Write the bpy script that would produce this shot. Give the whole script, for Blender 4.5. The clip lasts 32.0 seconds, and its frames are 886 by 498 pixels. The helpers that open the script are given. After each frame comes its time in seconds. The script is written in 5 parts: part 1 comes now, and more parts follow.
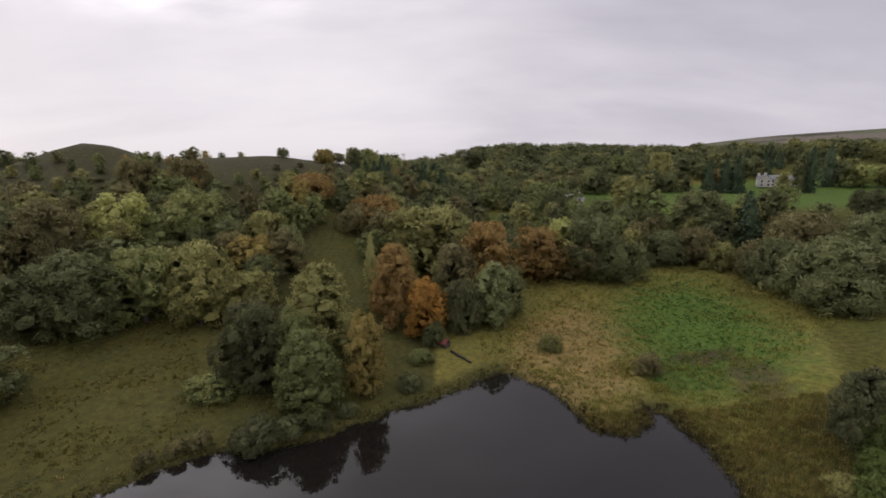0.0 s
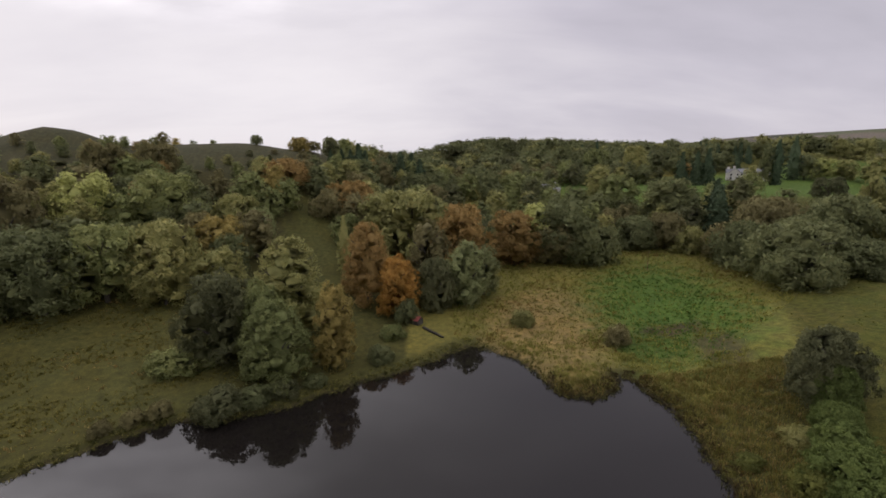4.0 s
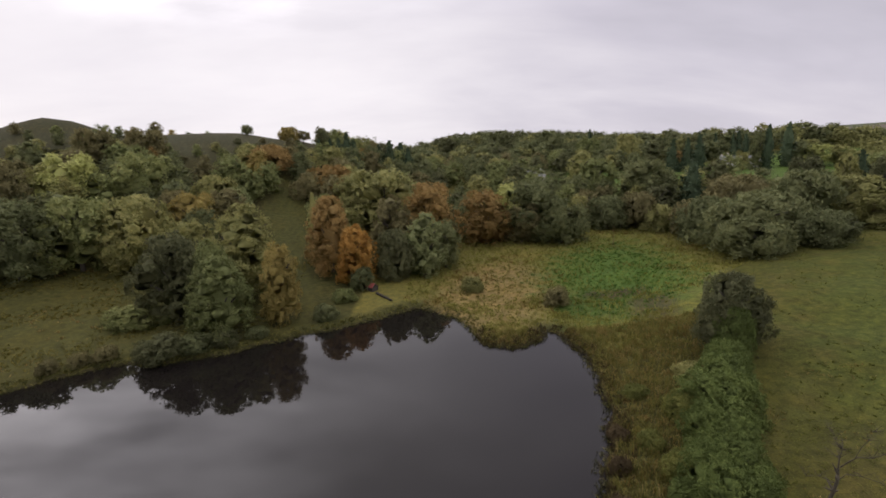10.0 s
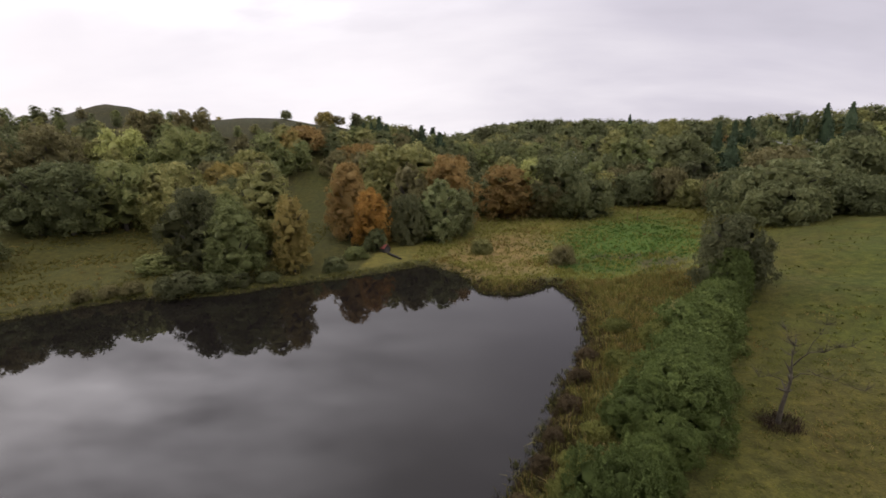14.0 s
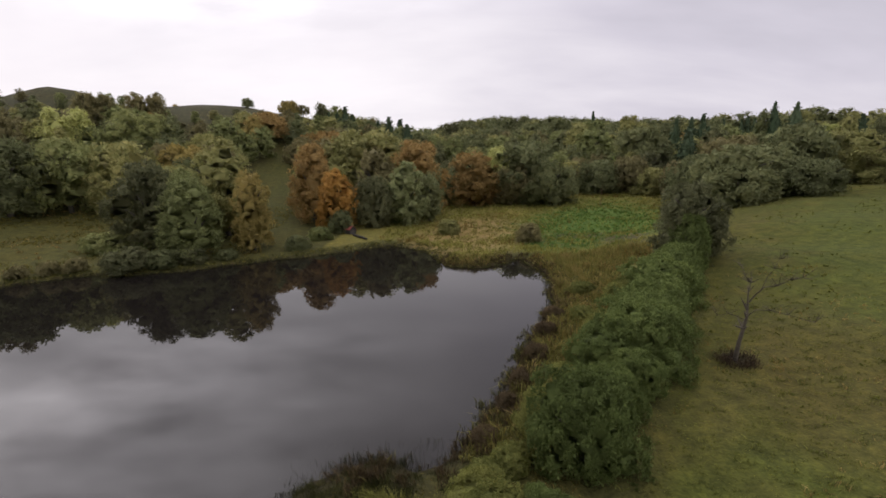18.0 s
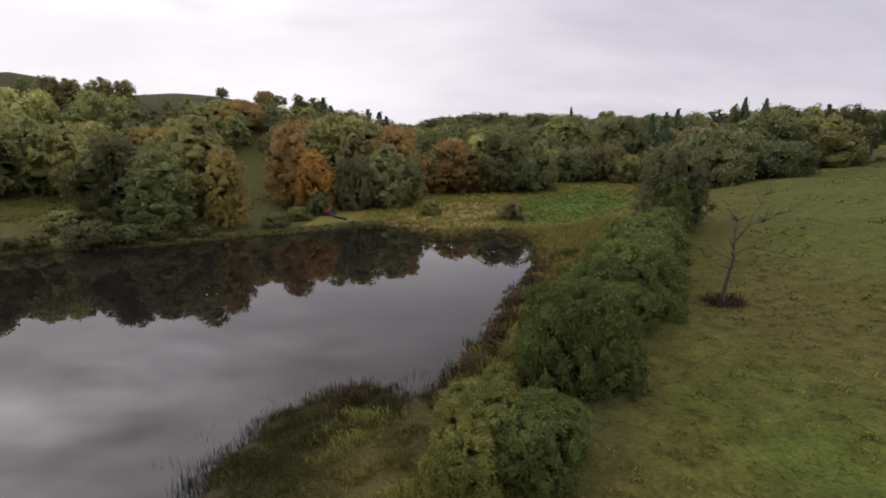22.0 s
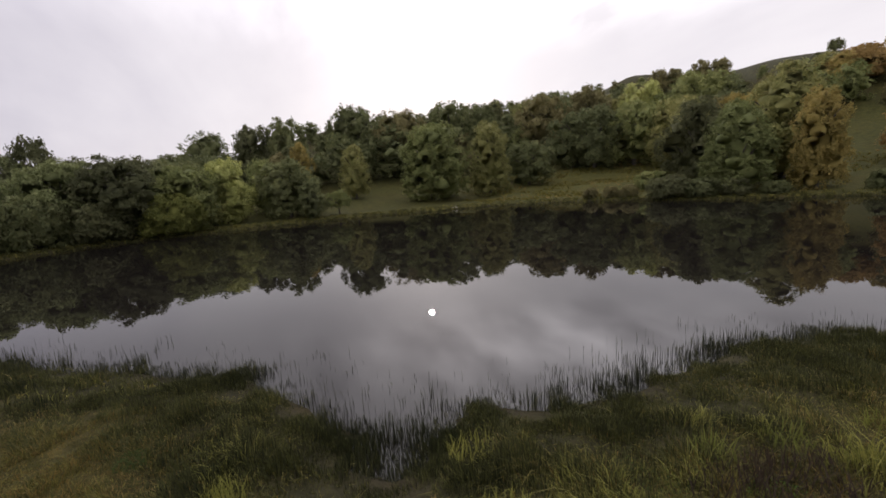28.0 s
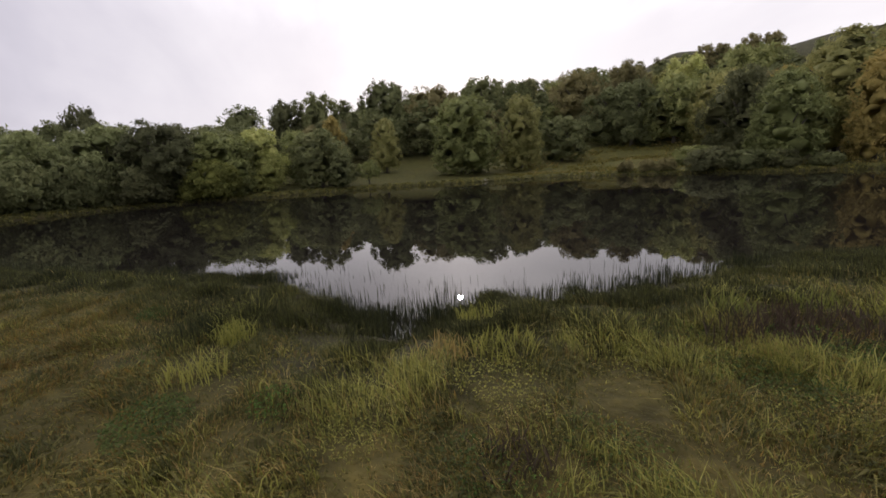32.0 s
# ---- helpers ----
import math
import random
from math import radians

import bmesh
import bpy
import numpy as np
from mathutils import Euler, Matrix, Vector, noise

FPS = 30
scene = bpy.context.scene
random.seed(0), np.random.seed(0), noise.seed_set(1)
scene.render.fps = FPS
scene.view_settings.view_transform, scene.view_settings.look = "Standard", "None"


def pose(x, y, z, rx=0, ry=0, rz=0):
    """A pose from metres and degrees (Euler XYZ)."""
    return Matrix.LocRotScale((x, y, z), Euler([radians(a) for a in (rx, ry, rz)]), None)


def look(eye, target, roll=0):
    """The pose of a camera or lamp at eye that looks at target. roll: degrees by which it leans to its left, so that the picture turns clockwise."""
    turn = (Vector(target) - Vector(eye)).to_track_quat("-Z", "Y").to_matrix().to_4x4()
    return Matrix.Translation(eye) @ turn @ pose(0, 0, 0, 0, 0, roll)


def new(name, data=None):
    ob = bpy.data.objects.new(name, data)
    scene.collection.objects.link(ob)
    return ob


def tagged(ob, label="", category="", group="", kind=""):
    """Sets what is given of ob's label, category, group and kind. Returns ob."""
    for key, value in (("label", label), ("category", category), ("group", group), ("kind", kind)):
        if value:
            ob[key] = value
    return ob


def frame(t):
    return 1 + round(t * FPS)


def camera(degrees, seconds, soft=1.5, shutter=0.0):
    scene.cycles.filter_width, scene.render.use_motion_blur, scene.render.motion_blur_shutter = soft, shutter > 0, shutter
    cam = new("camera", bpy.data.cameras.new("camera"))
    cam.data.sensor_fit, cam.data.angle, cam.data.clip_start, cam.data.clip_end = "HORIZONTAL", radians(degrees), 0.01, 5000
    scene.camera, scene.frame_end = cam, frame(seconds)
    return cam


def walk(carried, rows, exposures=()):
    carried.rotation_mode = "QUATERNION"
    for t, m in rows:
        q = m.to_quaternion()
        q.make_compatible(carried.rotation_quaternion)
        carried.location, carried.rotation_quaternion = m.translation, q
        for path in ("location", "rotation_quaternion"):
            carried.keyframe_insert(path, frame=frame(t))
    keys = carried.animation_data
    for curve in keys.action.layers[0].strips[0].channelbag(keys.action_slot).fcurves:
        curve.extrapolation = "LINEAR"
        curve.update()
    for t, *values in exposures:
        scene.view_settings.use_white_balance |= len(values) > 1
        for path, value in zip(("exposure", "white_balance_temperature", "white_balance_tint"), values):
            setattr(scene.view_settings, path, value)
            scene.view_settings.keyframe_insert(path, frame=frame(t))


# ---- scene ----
cam = camera(91.06, 32.0, soft=1.65)
# seconds, eye x y z, yaw to the left, pitch, roll
PATH = [
    (0, 1.61, -0.13, 40.43, -0.25, -10.82, -1.37),
    (0.5, 1.88, -0.15, 39.79, 1.8, -10.8, -1.51),
    (1, 1.85, -0.12, 39.15, 2.21, -10.8, -1.46),
    (1.5, 1.91, -0.14, 38.51, 2.05, -10.8, -1.41),
    (2, 2.1, -0.1, 37.78, 1.72, -10.74, -1.36),
    (2.5, 2.39, -0.28, 37.2, -0.52, -10.82, -1.13),
    (3, 2.56, -0.41, 36.56, -2.28, -10.89, -0.95),
    (3.5, 2.94, -0.56, 35.94, -2.89, -10.92, -0.92),
    (5.5, 4.91, -1.42, 33.49, -2.15, -10.93, -1.23),
    (6, 5.78, -1.79, 32.97, -2.05, -10.86, -1.31),
    (6.5, 6.86, -2.23, 32.4, -1.83, -10.84, -1.37),
    (7, 8.09, -2.72, 31.95, -1.5, -10.86, -1.46),
    (7.5, 9.45, -3.3, 31.43, -1.25, -10.93, -1.52),
    (8, 10.84, -3.87, 30.88, -1.11, -10.87, -1.52),
    (8.5, 12.32, -4.45, 30.46, -1.1, -10.91, -1.48),
    (9, 13.83, -5.05, 29.88, -1.07, -10.89, -1.46),
    (9.5, 15.26, -5.6, 29.36, -1.05, -10.85, -1.46),
    (10, 16.56, -6.17, 28.82, -1.09, -10.9, -1.5),
    (10.5, 17.99, -6.69, 28.19, -1.1, -10.9, -1.55),
    (10.7, 18.56, -6.9, 27.94, -1.1, -10.9, -1.57),
    (10.8, 20.02, -7.44, 26.83, -1.02, -10.92, -1.5),
    (10.9, 21.48, -7.97, 25.71, -0.93, -10.95, -1.42),
    (11, 22.94, -8.51, 24.6, -0.85, -10.97, -1.35),
    (11.5, 23.27, -8.63, 23.82, -0.75, -10.96, -1.29),
    (12, 23.41, -8.69, 23.08, 0.66, -10.92, -1.45),
    (12.5, 23.61, -8.66, 22.44, 3.97, -10.83, -1.65),
    (13, 23.72, -8.78, 21.82, 4.71, -10.82, -1.66),
    (13.5, 23.83, -8.87, 21.25, 4.71, -10.85, -1.6),
    (14, 23.97, -8.96, 20.63, 4.72, -10.89, -1.57),
    (14.5, 24.08, -9.02, 20.12, 4.5, -10.87, -1.45),
    (15, 24.24, -9, 19.52, 3, -10.9, -1.3),
    (15.5, 24.23, -9, 19.04, 1.37, -10.97, -1.11),
    (17.5, 24.23, -8.9, 16.71, 0.48, -10.93, -1.01),
    (18, 24.2, -8.9, 16.11, 0.5, -10.92, -1.01),
    (18.5, 24.17, -8.79, 15.46, 0.95, -10.85, -1.07),
    (19, 24.08, -8.76, 14.91, 1.91, -10.88, -1.12),
    (19.5, 24.01, -8.75, 14.37, 2.21, -10.87, -1.17),
    (20, 23.99, -8.7, 13.79, 0.76, -10.89, -1.04),
    (20.5, 23.88, -8.7, 13.13, -1.82, -10.89, -0.84),
    (21, 23.82, -8.68, 12.55, -1.92, -10.85, -0.85),
    (21.5, 23.75, -8.66, 12.01, -1.98, -10.81, -0.88),
    (22, 23.75, -8.59, 11.48, -2.18, -10.78, -0.85),
    (22.5, 23.67, -8.59, 11.02, -2.63, -10.74, -0.85),
    (23, 23.58, -8.5, 10.56, -2.5, -10.66, -0.88),
    (23.5, 23.46, -8.41, 10.14, 1.29, -10.61, -1.27),
    (24, 23.36, -8.39, 9.72, 9.8, -10.41, -1.91),
    (24.5, 23.33, -8.31, 9.32, 19.07, -10.16, -2.49),
    (25, 23.26, -8.18, 8.9, 29.46, -9.8, -3.37),
    (25.5, 23.28, -8.34, 8.23, 38.96, -9.33, -3.75),
    (26, 23.68, -7.65, 7.98, 48.97, -9.04, -4.03),
    (26.5, 24.00, -7.86, 7.81, 57.62, -8.88, -4.26),
    (27, 23.84, -7.79, 7.26, 62.3, -8.93, -4.22),
    (27.6, 23.66, -7.69, 6.6, 64.5, -9.06, -4.13),
    (28.5, 23.43, -7.55, 5.60, 65.51, -9.33, -3.97),
    (29, 23.51, -7.57, 5.26, 66.03, -9.59, -3.83),
    (29.5, 23.59, -7.57, 4.96, 66.62, -9.88, -3.76),
    (30, 23.67, -7.57, 4.66, 67.10, -10.09, -3.66),
    (30.5, 23.75, -7.57, 4.37, 67.43, -10.35, -3.55),
    (31, 23.82, -7.55, 4.07, 67.72, -10.50, -3.48),
    (31.5, 23.87, -7.54, 3.80, 68.31, -10.70, -3.42),
    (32, 23.92, -7.54, 3.57, 69.19, -10.84, -3.36),
]


def stand(x, y, z, yaw, pitch, roll):
    a, b = radians(yaw), radians(pitch)
    way = Vector((-math.sin(a) * math.cos(b), math.cos(a) * math.cos(b), math.sin(b)))
    return look((x, y, z), Vector((x, y, z)) + way * 10, roll)


walk(cam, [(r[0], stand(*r[1:])) for r in PATH], exposures=[(0, -0.15, 6500, 16), (8, -0.08, 6500, 16), (13, 0.08, 6500, 16), (24.5, 0.08, 6500, 16), (26.2, -0.04, 6500, 16), (29, -0.02, 6500, 16), (32, 0.06, 6500, 16)])

# ---- sky, sun ----
SUN_AZ, SUN_EL = radians(67.2), radians(17.3)
GLOW_AZ, GLOW_EL, BRIGHT_AZ = radians(47.0), radians(30.0), radians(43.0)
GLOW_WAY = Vector((-math.sin(GLOW_AZ) * math.cos(GLOW_EL), math.cos(GLOW_AZ) * math.cos(GLOW_EL), math.sin(GLOW_EL)))
SUN_WAY = Vector((-math.sin(SUN_AZ) * math.cos(SUN_EL), math.cos(SUN_AZ) * math.cos(SUN_EL), math.sin(SUN_EL)))


def wire(tree_, *pairs):
    for a, b in pairs:
        tree_.links.new(a, b)


def make_world():
    world = bpy.data.worlds.new("overcast_sky")
    scene.world = world
    world.use_nodes = True
    t = world.node_tree
    n = t.nodes
    n.clear()
    out, bg = n.new("ShaderNodeOutputWorld"), n.new("ShaderNodeBackground")
    sky = n.new("ShaderNodeTexSky")
    sky.sky_type, sky.sun_disc, sky.sun_elevation, sky.sun_rotation = "NISHITA", False, SUN_EL, -SUN_AZ
    tc, sep = n.new("ShaderNodeTexCoord"), n.new("ShaderNodeSeparateXYZ")
    wire(t, (tc.outputs["Generated"], sep.inputs[0]))

    def maths(op, a, b=None, c=None, clamp=False):
        m = n.new("ShaderNodeMath")
        m.operation, m.use_clamp = op, clamp
        for i, v in enumerate((a, b, c)):
            if v is not None:
                if isinstance(v, (int, float)):
                    m.inputs[i].default_value = v
                else:
                    wire(t, (v, m.inputs[i]))
        return m.outputs[0]

    up = maths("ADD", maths("MAXIMUM", sep.outputs[2], 0.0), 0.26)
    flat = n.new("ShaderNodeCombineXYZ")
    wire(t, (maths("DIVIDE", sep.outputs[0], up), flat.inputs[0]), (maths("DIVIDE", sep.outputs[1], up), flat.inputs[1]))
    turn = n.new("ShaderNodeMapping")
    turn.inputs["Rotation"].default_value = (0, 0, radians(-38))
    turn.inputs["Scale"].default_value = (0.55, 1.1, 1)
    wire(t, (flat.outputs[0], turn.inputs[0]))
    big, small = n.new("ShaderNodeTexNoise"), n.new("ShaderNodeTexNoise")
    big.inputs["Scale"].default_value, big.inputs["Detail"].default_value, big.inputs["Distortion"].default_value = 1.05, 5, 0.6
    small.inputs["Scale"].default_value, small.inputs["Detail"].default_value = 4.4, 7
    wire(t, (turn.outputs[0], big.inputs[0]), (turn.outputs[0], small.inputs[0]))
    cloud = maths("ADD", maths("MULTIPLY", big.outputs[0], 0.78), maths("MULTIPLY", small.outputs[0], 0.22))
    def towards(way):
        dot = n.new("ShaderNodeVectorMath")
        dot.operation = "DOT_PRODUCT"
        dot.inputs[1].default_value = way
        wire(t, (tc.outputs["Generated"], dot.inputs[0]))
        return maths("MULTIPLY_ADD", dot.outputs["Value"], 0.5, 0.5)

    # the cloud is thinnest round the veiled sun, and thicker away from it
    near, halo = maths("POWER", towards(GLOW_WAY), 15.0), maths("POWER", towards(SUN_WAY), 160.0)
    length = maths("SQRT", maths("ADD", maths("MULTIPLY", sep.outputs[0], sep.outputs[0]), maths("MULTIPLY_ADD", sep.outputs[1], sep.outputs[1], 0.0001)))
    side = maths("DIVIDE", maths("ADD", maths("MULTIPLY", sep.outputs[0], -math.sin(BRIGHT_AZ)), maths("MULTIPLY", sep.outputs[1], math.cos(BRIGHT_AZ))), length)
    bright = n.new("ShaderNodeMapRange")
    bright.interpolation_type = "SMOOTHSTEP"
    bright.inputs["From Min"].default_value, bright.inputs["From Max"].default_value = 0.32, 0.93
    wire(t, (side, bright.inputs[0]))
    # unseen sky opposite the glow, brightened as added fill for camera-facing tree sides
    rear = n.new("ShaderNodeMapRange")
    rear.interpolation_type = "SMOOTHSTEP"
    rear.inputs["From Min"].default_value, rear.inputs["From Max"].default_value = -0.25, -0.9
    wire(t, (side, rear.inputs[0]))
    depth = maths("MULTIPLY_ADD", bright.outputs[0], -0.3, 1.0)
    level = maths("ADD", maths("MULTIPLY_ADD", maths("SUBTRACT", cloud, 0.5), depth, 0.4), maths("MULTIPLY", bright.outputs[0], 0.4))
    level = maths("ADD", level, maths("MULTIPLY", rear.outputs[0], 0.42))
    ramp_ = n.new("ShaderNodeValToRGB")
    e = ramp_.color_ramp.elements
    e[0].position, e[0].color = 0.12, (0.47, 0.465, 0.515, 1)
    e[1].position, e[1].color = 0.85, (0.99, 0.97, 0.975, 1)
    mid = e.new(0.4)
    mid.color = (0.645, 0.63, 0.69, 1)
    wire(t, (level, ramp_.inputs[0]))
    # the haze band on the horizon
    haze = maths("POWER", maths("SUBTRACT", 1.0, maths("ABSOLUTE", sep.outputs[2]), clamp=True), 14.0)
    band = n.new("ShaderNodeMix")
    band.data_type = "RGBA"
    band.inputs[7].default_value = (0.74, 0.72, 0.77, 1)
    wire(t, (maths("MULTIPLY", haze, 0.55), band.inputs[0]), (ramp_.outputs[0], band.inputs[6]))
    mixed = n.new("ShaderNodeMix")
    mixed.data_type = "RGBA"
    mixed.inputs[0].default_value = 0.94
    scaled = n.new("ShaderNodeVectorMath")
    scaled.operation = "SCALE"
    scaled.inputs["Scale"].default_value = 0.08
    high = maths("MULTIPLY", maths("MAXIMUM", maths("SUBTRACT", sep.outputs[2], 0.28), 0.0), 1.1)
    torn = maths("ADD", maths("MULTIPLY", big.outputs[0], 0.45), maths("MULTIPLY", small.outputs[0], 0.55))
    torn = maths("MULTIPLY", maths("SUBTRACT", torn, 0.4), 3.2, clamp=True)
    aloft = n.new("ShaderNodeMapRange")
    aloft.interpolation_type = "SMOOTHSTEP"
    aloft.inputs["From Min"].default_value, aloft.inputs["From Max"].default_value = 0.22, 0.44
    wire(t, (sep.outputs[2], aloft.inputs[0]))
    thin = maths("MULTIPLY", maths("MULTIPLY", near, aloft.outputs[0]), maths("MULTIPLY_ADD", torn, 3.4, 0.25))
    gain = maths("ADD", maths("ADD", maths("ADD", high, 1.0), thin), maths("MULTIPLY", halo, 0.45))
    wire(t, (sky.outputs[0], scaled.inputs[0]), (scaled.outputs[0], mixed.inputs[6]), (band.outputs[2], mixed.inputs[7]),
         (mixed.outputs[2], bg.inputs[0]), (bg.outputs[0], out.inputs[0]))
    wire(t, (gain, bg.inputs[1]))


make_world()
sun = new("sun", bpy.data.lights.new("sun", "SUN"))
sun.data.energy, sun.data.angle, sun.data.color = 0.5, radians(0.5), (1.0, 0.93, 0.82)
sun.matrix_world = look((0, 0, 200), Vector((0, 0, 200)) - SUN_WAY)
scene.view_settings.exposure = 0.0

# ---- the lie of the land ----
SHORE = [(-57.5, 0), (-58.5, 8), (-57, 17), (-54.5, 27.5), (-52.5, 36), (-50, 43.5), (-44.5, 47.8), (-39.5, 52), (-34, 56.3), (-26.5, 57.2), (-19.5, 58.8), (-12.5, 63.5),
         (-7, 66.5), (-1, 70), (5, 73.6), (10, 78), (13.5, 79), (16, 77), (20.5, 72.5), (22.5, 66), (24.5, 60.5), (29, 58.6), (32.5, 60.5), (36.2, 64.5),
         (38.2, 57), (38.6, 49), (36.6, 41), (34, 33.5), (31.3, 28), (29.3, 23), (27.6, 18), (25.4, 14.6), (23, 12.2), (19, 12)]
SHORE_NEAR = [(16.2, 10.2), (15.4, 6), (15.4, 2), (14.8, -1.0), (14.0, -3.0), (15.2, -5.0), (13.5, -6.0), (11, -6.7), (8.4, -8.0), (6.2, -10.6),
              (3.5, -14), (-1, -19), (-7, -26), (-18, -34), (-30, -38), (-42, -38), (-50, -32), (-54.5, -24), (-56.5, -15), (-57.5, -8)]


def shore_ring():
    """The shoreline as a smooth closed ring (Catmull-Rom), with small bays."""
    p = np.array(SHORE + SHORE_NEAR, float)
    a, b, c, d = np.roll(p, 1, 0), p, np.roll(p, -1, 0), np.roll(p, -2, 0)
    out = []
    for u in np.linspace(0, 1, 4, endpoint=False):
        out.append(0.5 * (2 * b + (c - a) * u + (2 * a - 5 * b + 4 * c - d) * u * u + (3 * b - a - 3 * c + d) * u ** 3))
    ring = np.stack(out, 1).reshape(-1, 2)
    k = np.arange(len(ring))
    ring[:, 0] += 0.35 * np.sin(k * 1.7) + 0.25 * np.sin(k * 0.61)
    ring[:, 1] += 0.35 * np.cos(k * 1.3) + 0.25 * np.sin(k * 0.83)
    return ring


RING = shore_ring()


EDGES = (RING, np.roll(RING, -1, 0) - RING)


def shore_distance(x, y):
    """Metres to the shoreline; below nought on the water."""
    x, y = np.asarray(x, float), np.asarray(y, float)
    if x.size == 1:
        (ax, ay), (ex, ey) = EDGES[0].T, EDGES[1].T
        u = np.clip(((x - ax) * ex + (y - ay) * ey) / (ex * ex + ey * ey), 0, 1)
        best = np.sqrt(((x - ax - u * ex) ** 2 + (y - ay - u * ey) ** 2).min())
        hits = ((ay > y) != (ay + ey > y)) & (x < ex * (y - ay) / np.where(abs(ey) < 1e-12, 1e-12, ey) + ax)
        return (-1.0 if hits.sum() % 2 else 1.0) * best.reshape(x.shape)
    flat = np.stack([x.ravel(), y.ravel()], 1)
    out = np.empty(len(flat))
    close = (abs(flat[:, 0] + 5) < 75) & (abs(flat[:, 1] - 30) < 80)
    for some, step in ((close, 1), (~close, 4)):
        px, py = flat[some].T
        best, inside = np.full(px.shape, 1e18), np.zeros(px.shape, bool)
        ring = RING[::step]
        for (ax, ay), (bx, by) in zip(ring, np.roll(ring, -1, 0)):
            ex, ey = bx - ax, by - ay
            u = np.clip(((px - ax) * ex + (py - ay) * ey) / (ex * ex + ey * ey), 0, 1)
            np.minimum(best, (px - ax - u * ex) ** 2 + (py - ay - u * ey) ** 2, out=best)
            inside ^= ((ay > py) != (by > py)) & (px < ex * (py - ay) / (ey if abs(ey) > 1e-12 else 1e-12) + ax)
        out[some] = np.where(inside, -1, 1) * np.sqrt(best)
    return out.reshape(x.shape)


def ramp(v, lo, hi):
    u = np.clip((v - lo) / (hi - lo), 0, 1)
    return u * u * (3 - 2 * u)


def bump(x, y, cx, cy, r, h):
    return h * np.exp(-((x - cx) ** 2 + (y - cy) ** 2) / (r * r))


def ground(x, y, d=None):
    x, y = np.asarray(x, float), np.asarray(y, float)
    d = shore_distance(x, y) if d is None else d
    u = np.maximum(d, 0)
    az = np.degrees(np.arctan2(-(x - 0), y - 30))
    hill = 0.024 * u + 0.0017 * u * u
    hill = hill / (1 + (hill / 43) ** 5) ** 0.2
    hill = hill * (1 - 0.75 * ramp(u, 190, 480)) + bump(x, y, -154, 199, 22, 11) + bump(x, y, -150, 192, 6, 1.6) + bump(x, y, -88, 212, 42, 6.5)
    north = 0.5 + 0.014 * u + 17 * ramp(u, 50, 190) + 16 * ramp(u, 250, 400) + bump(x, y, 80, 392, 75, 12)
    east = 0.9 + 0.075 * np.maximum(x - 44, 0) * ramp(x, 40, 90) + 0.03 * np.maximum(y - 20, 0)
    east = 22 * np.tanh(east / 22)
    w_hill = ramp(az, -6, 16) * (1 - ramp(az, 78, 118))
    w_north = (1 - ramp(az, -6, 16)) * ramp(az, -62, -44)
    w_east = (1 - ramp(az, -62, -44)) * ramp(az, -150, -120)
    low = 0.6 + 0.02 * u
    z = w_hill * hill + w_north * north + w_east * east + (1 - w_hill - w_north - w_east) * low
    z = z * ramp(d, 0, 26) + 0.55 * ramp(d, -0.2, 2.6) * (1 - 0.5 * ramp(d, 0, 26))
    far = np.hypot(x, y)
    z = z + ramp(far, 650, 1900) * (62 * np.exp(-((az + 60) / 24.0) ** 2) + 22 + 6 * np.sin(az * 0.3))
    z = z + (0.22 * np.sin(x * 0.21 + 1.3 * np.sin(y * 0.13)) + 0.18 * np.sin(y * 0.27 + x * 0.11)) * ramp(d, 4, 30)
    bed = -0.25 - 0.5 * ramp(-d, 0.5, 8)
    return np.where(d < 0, np.minimum(0.1 + d * 0.6, 0) + bed * ramp(-d, 0, 1.0), z + 0.06)



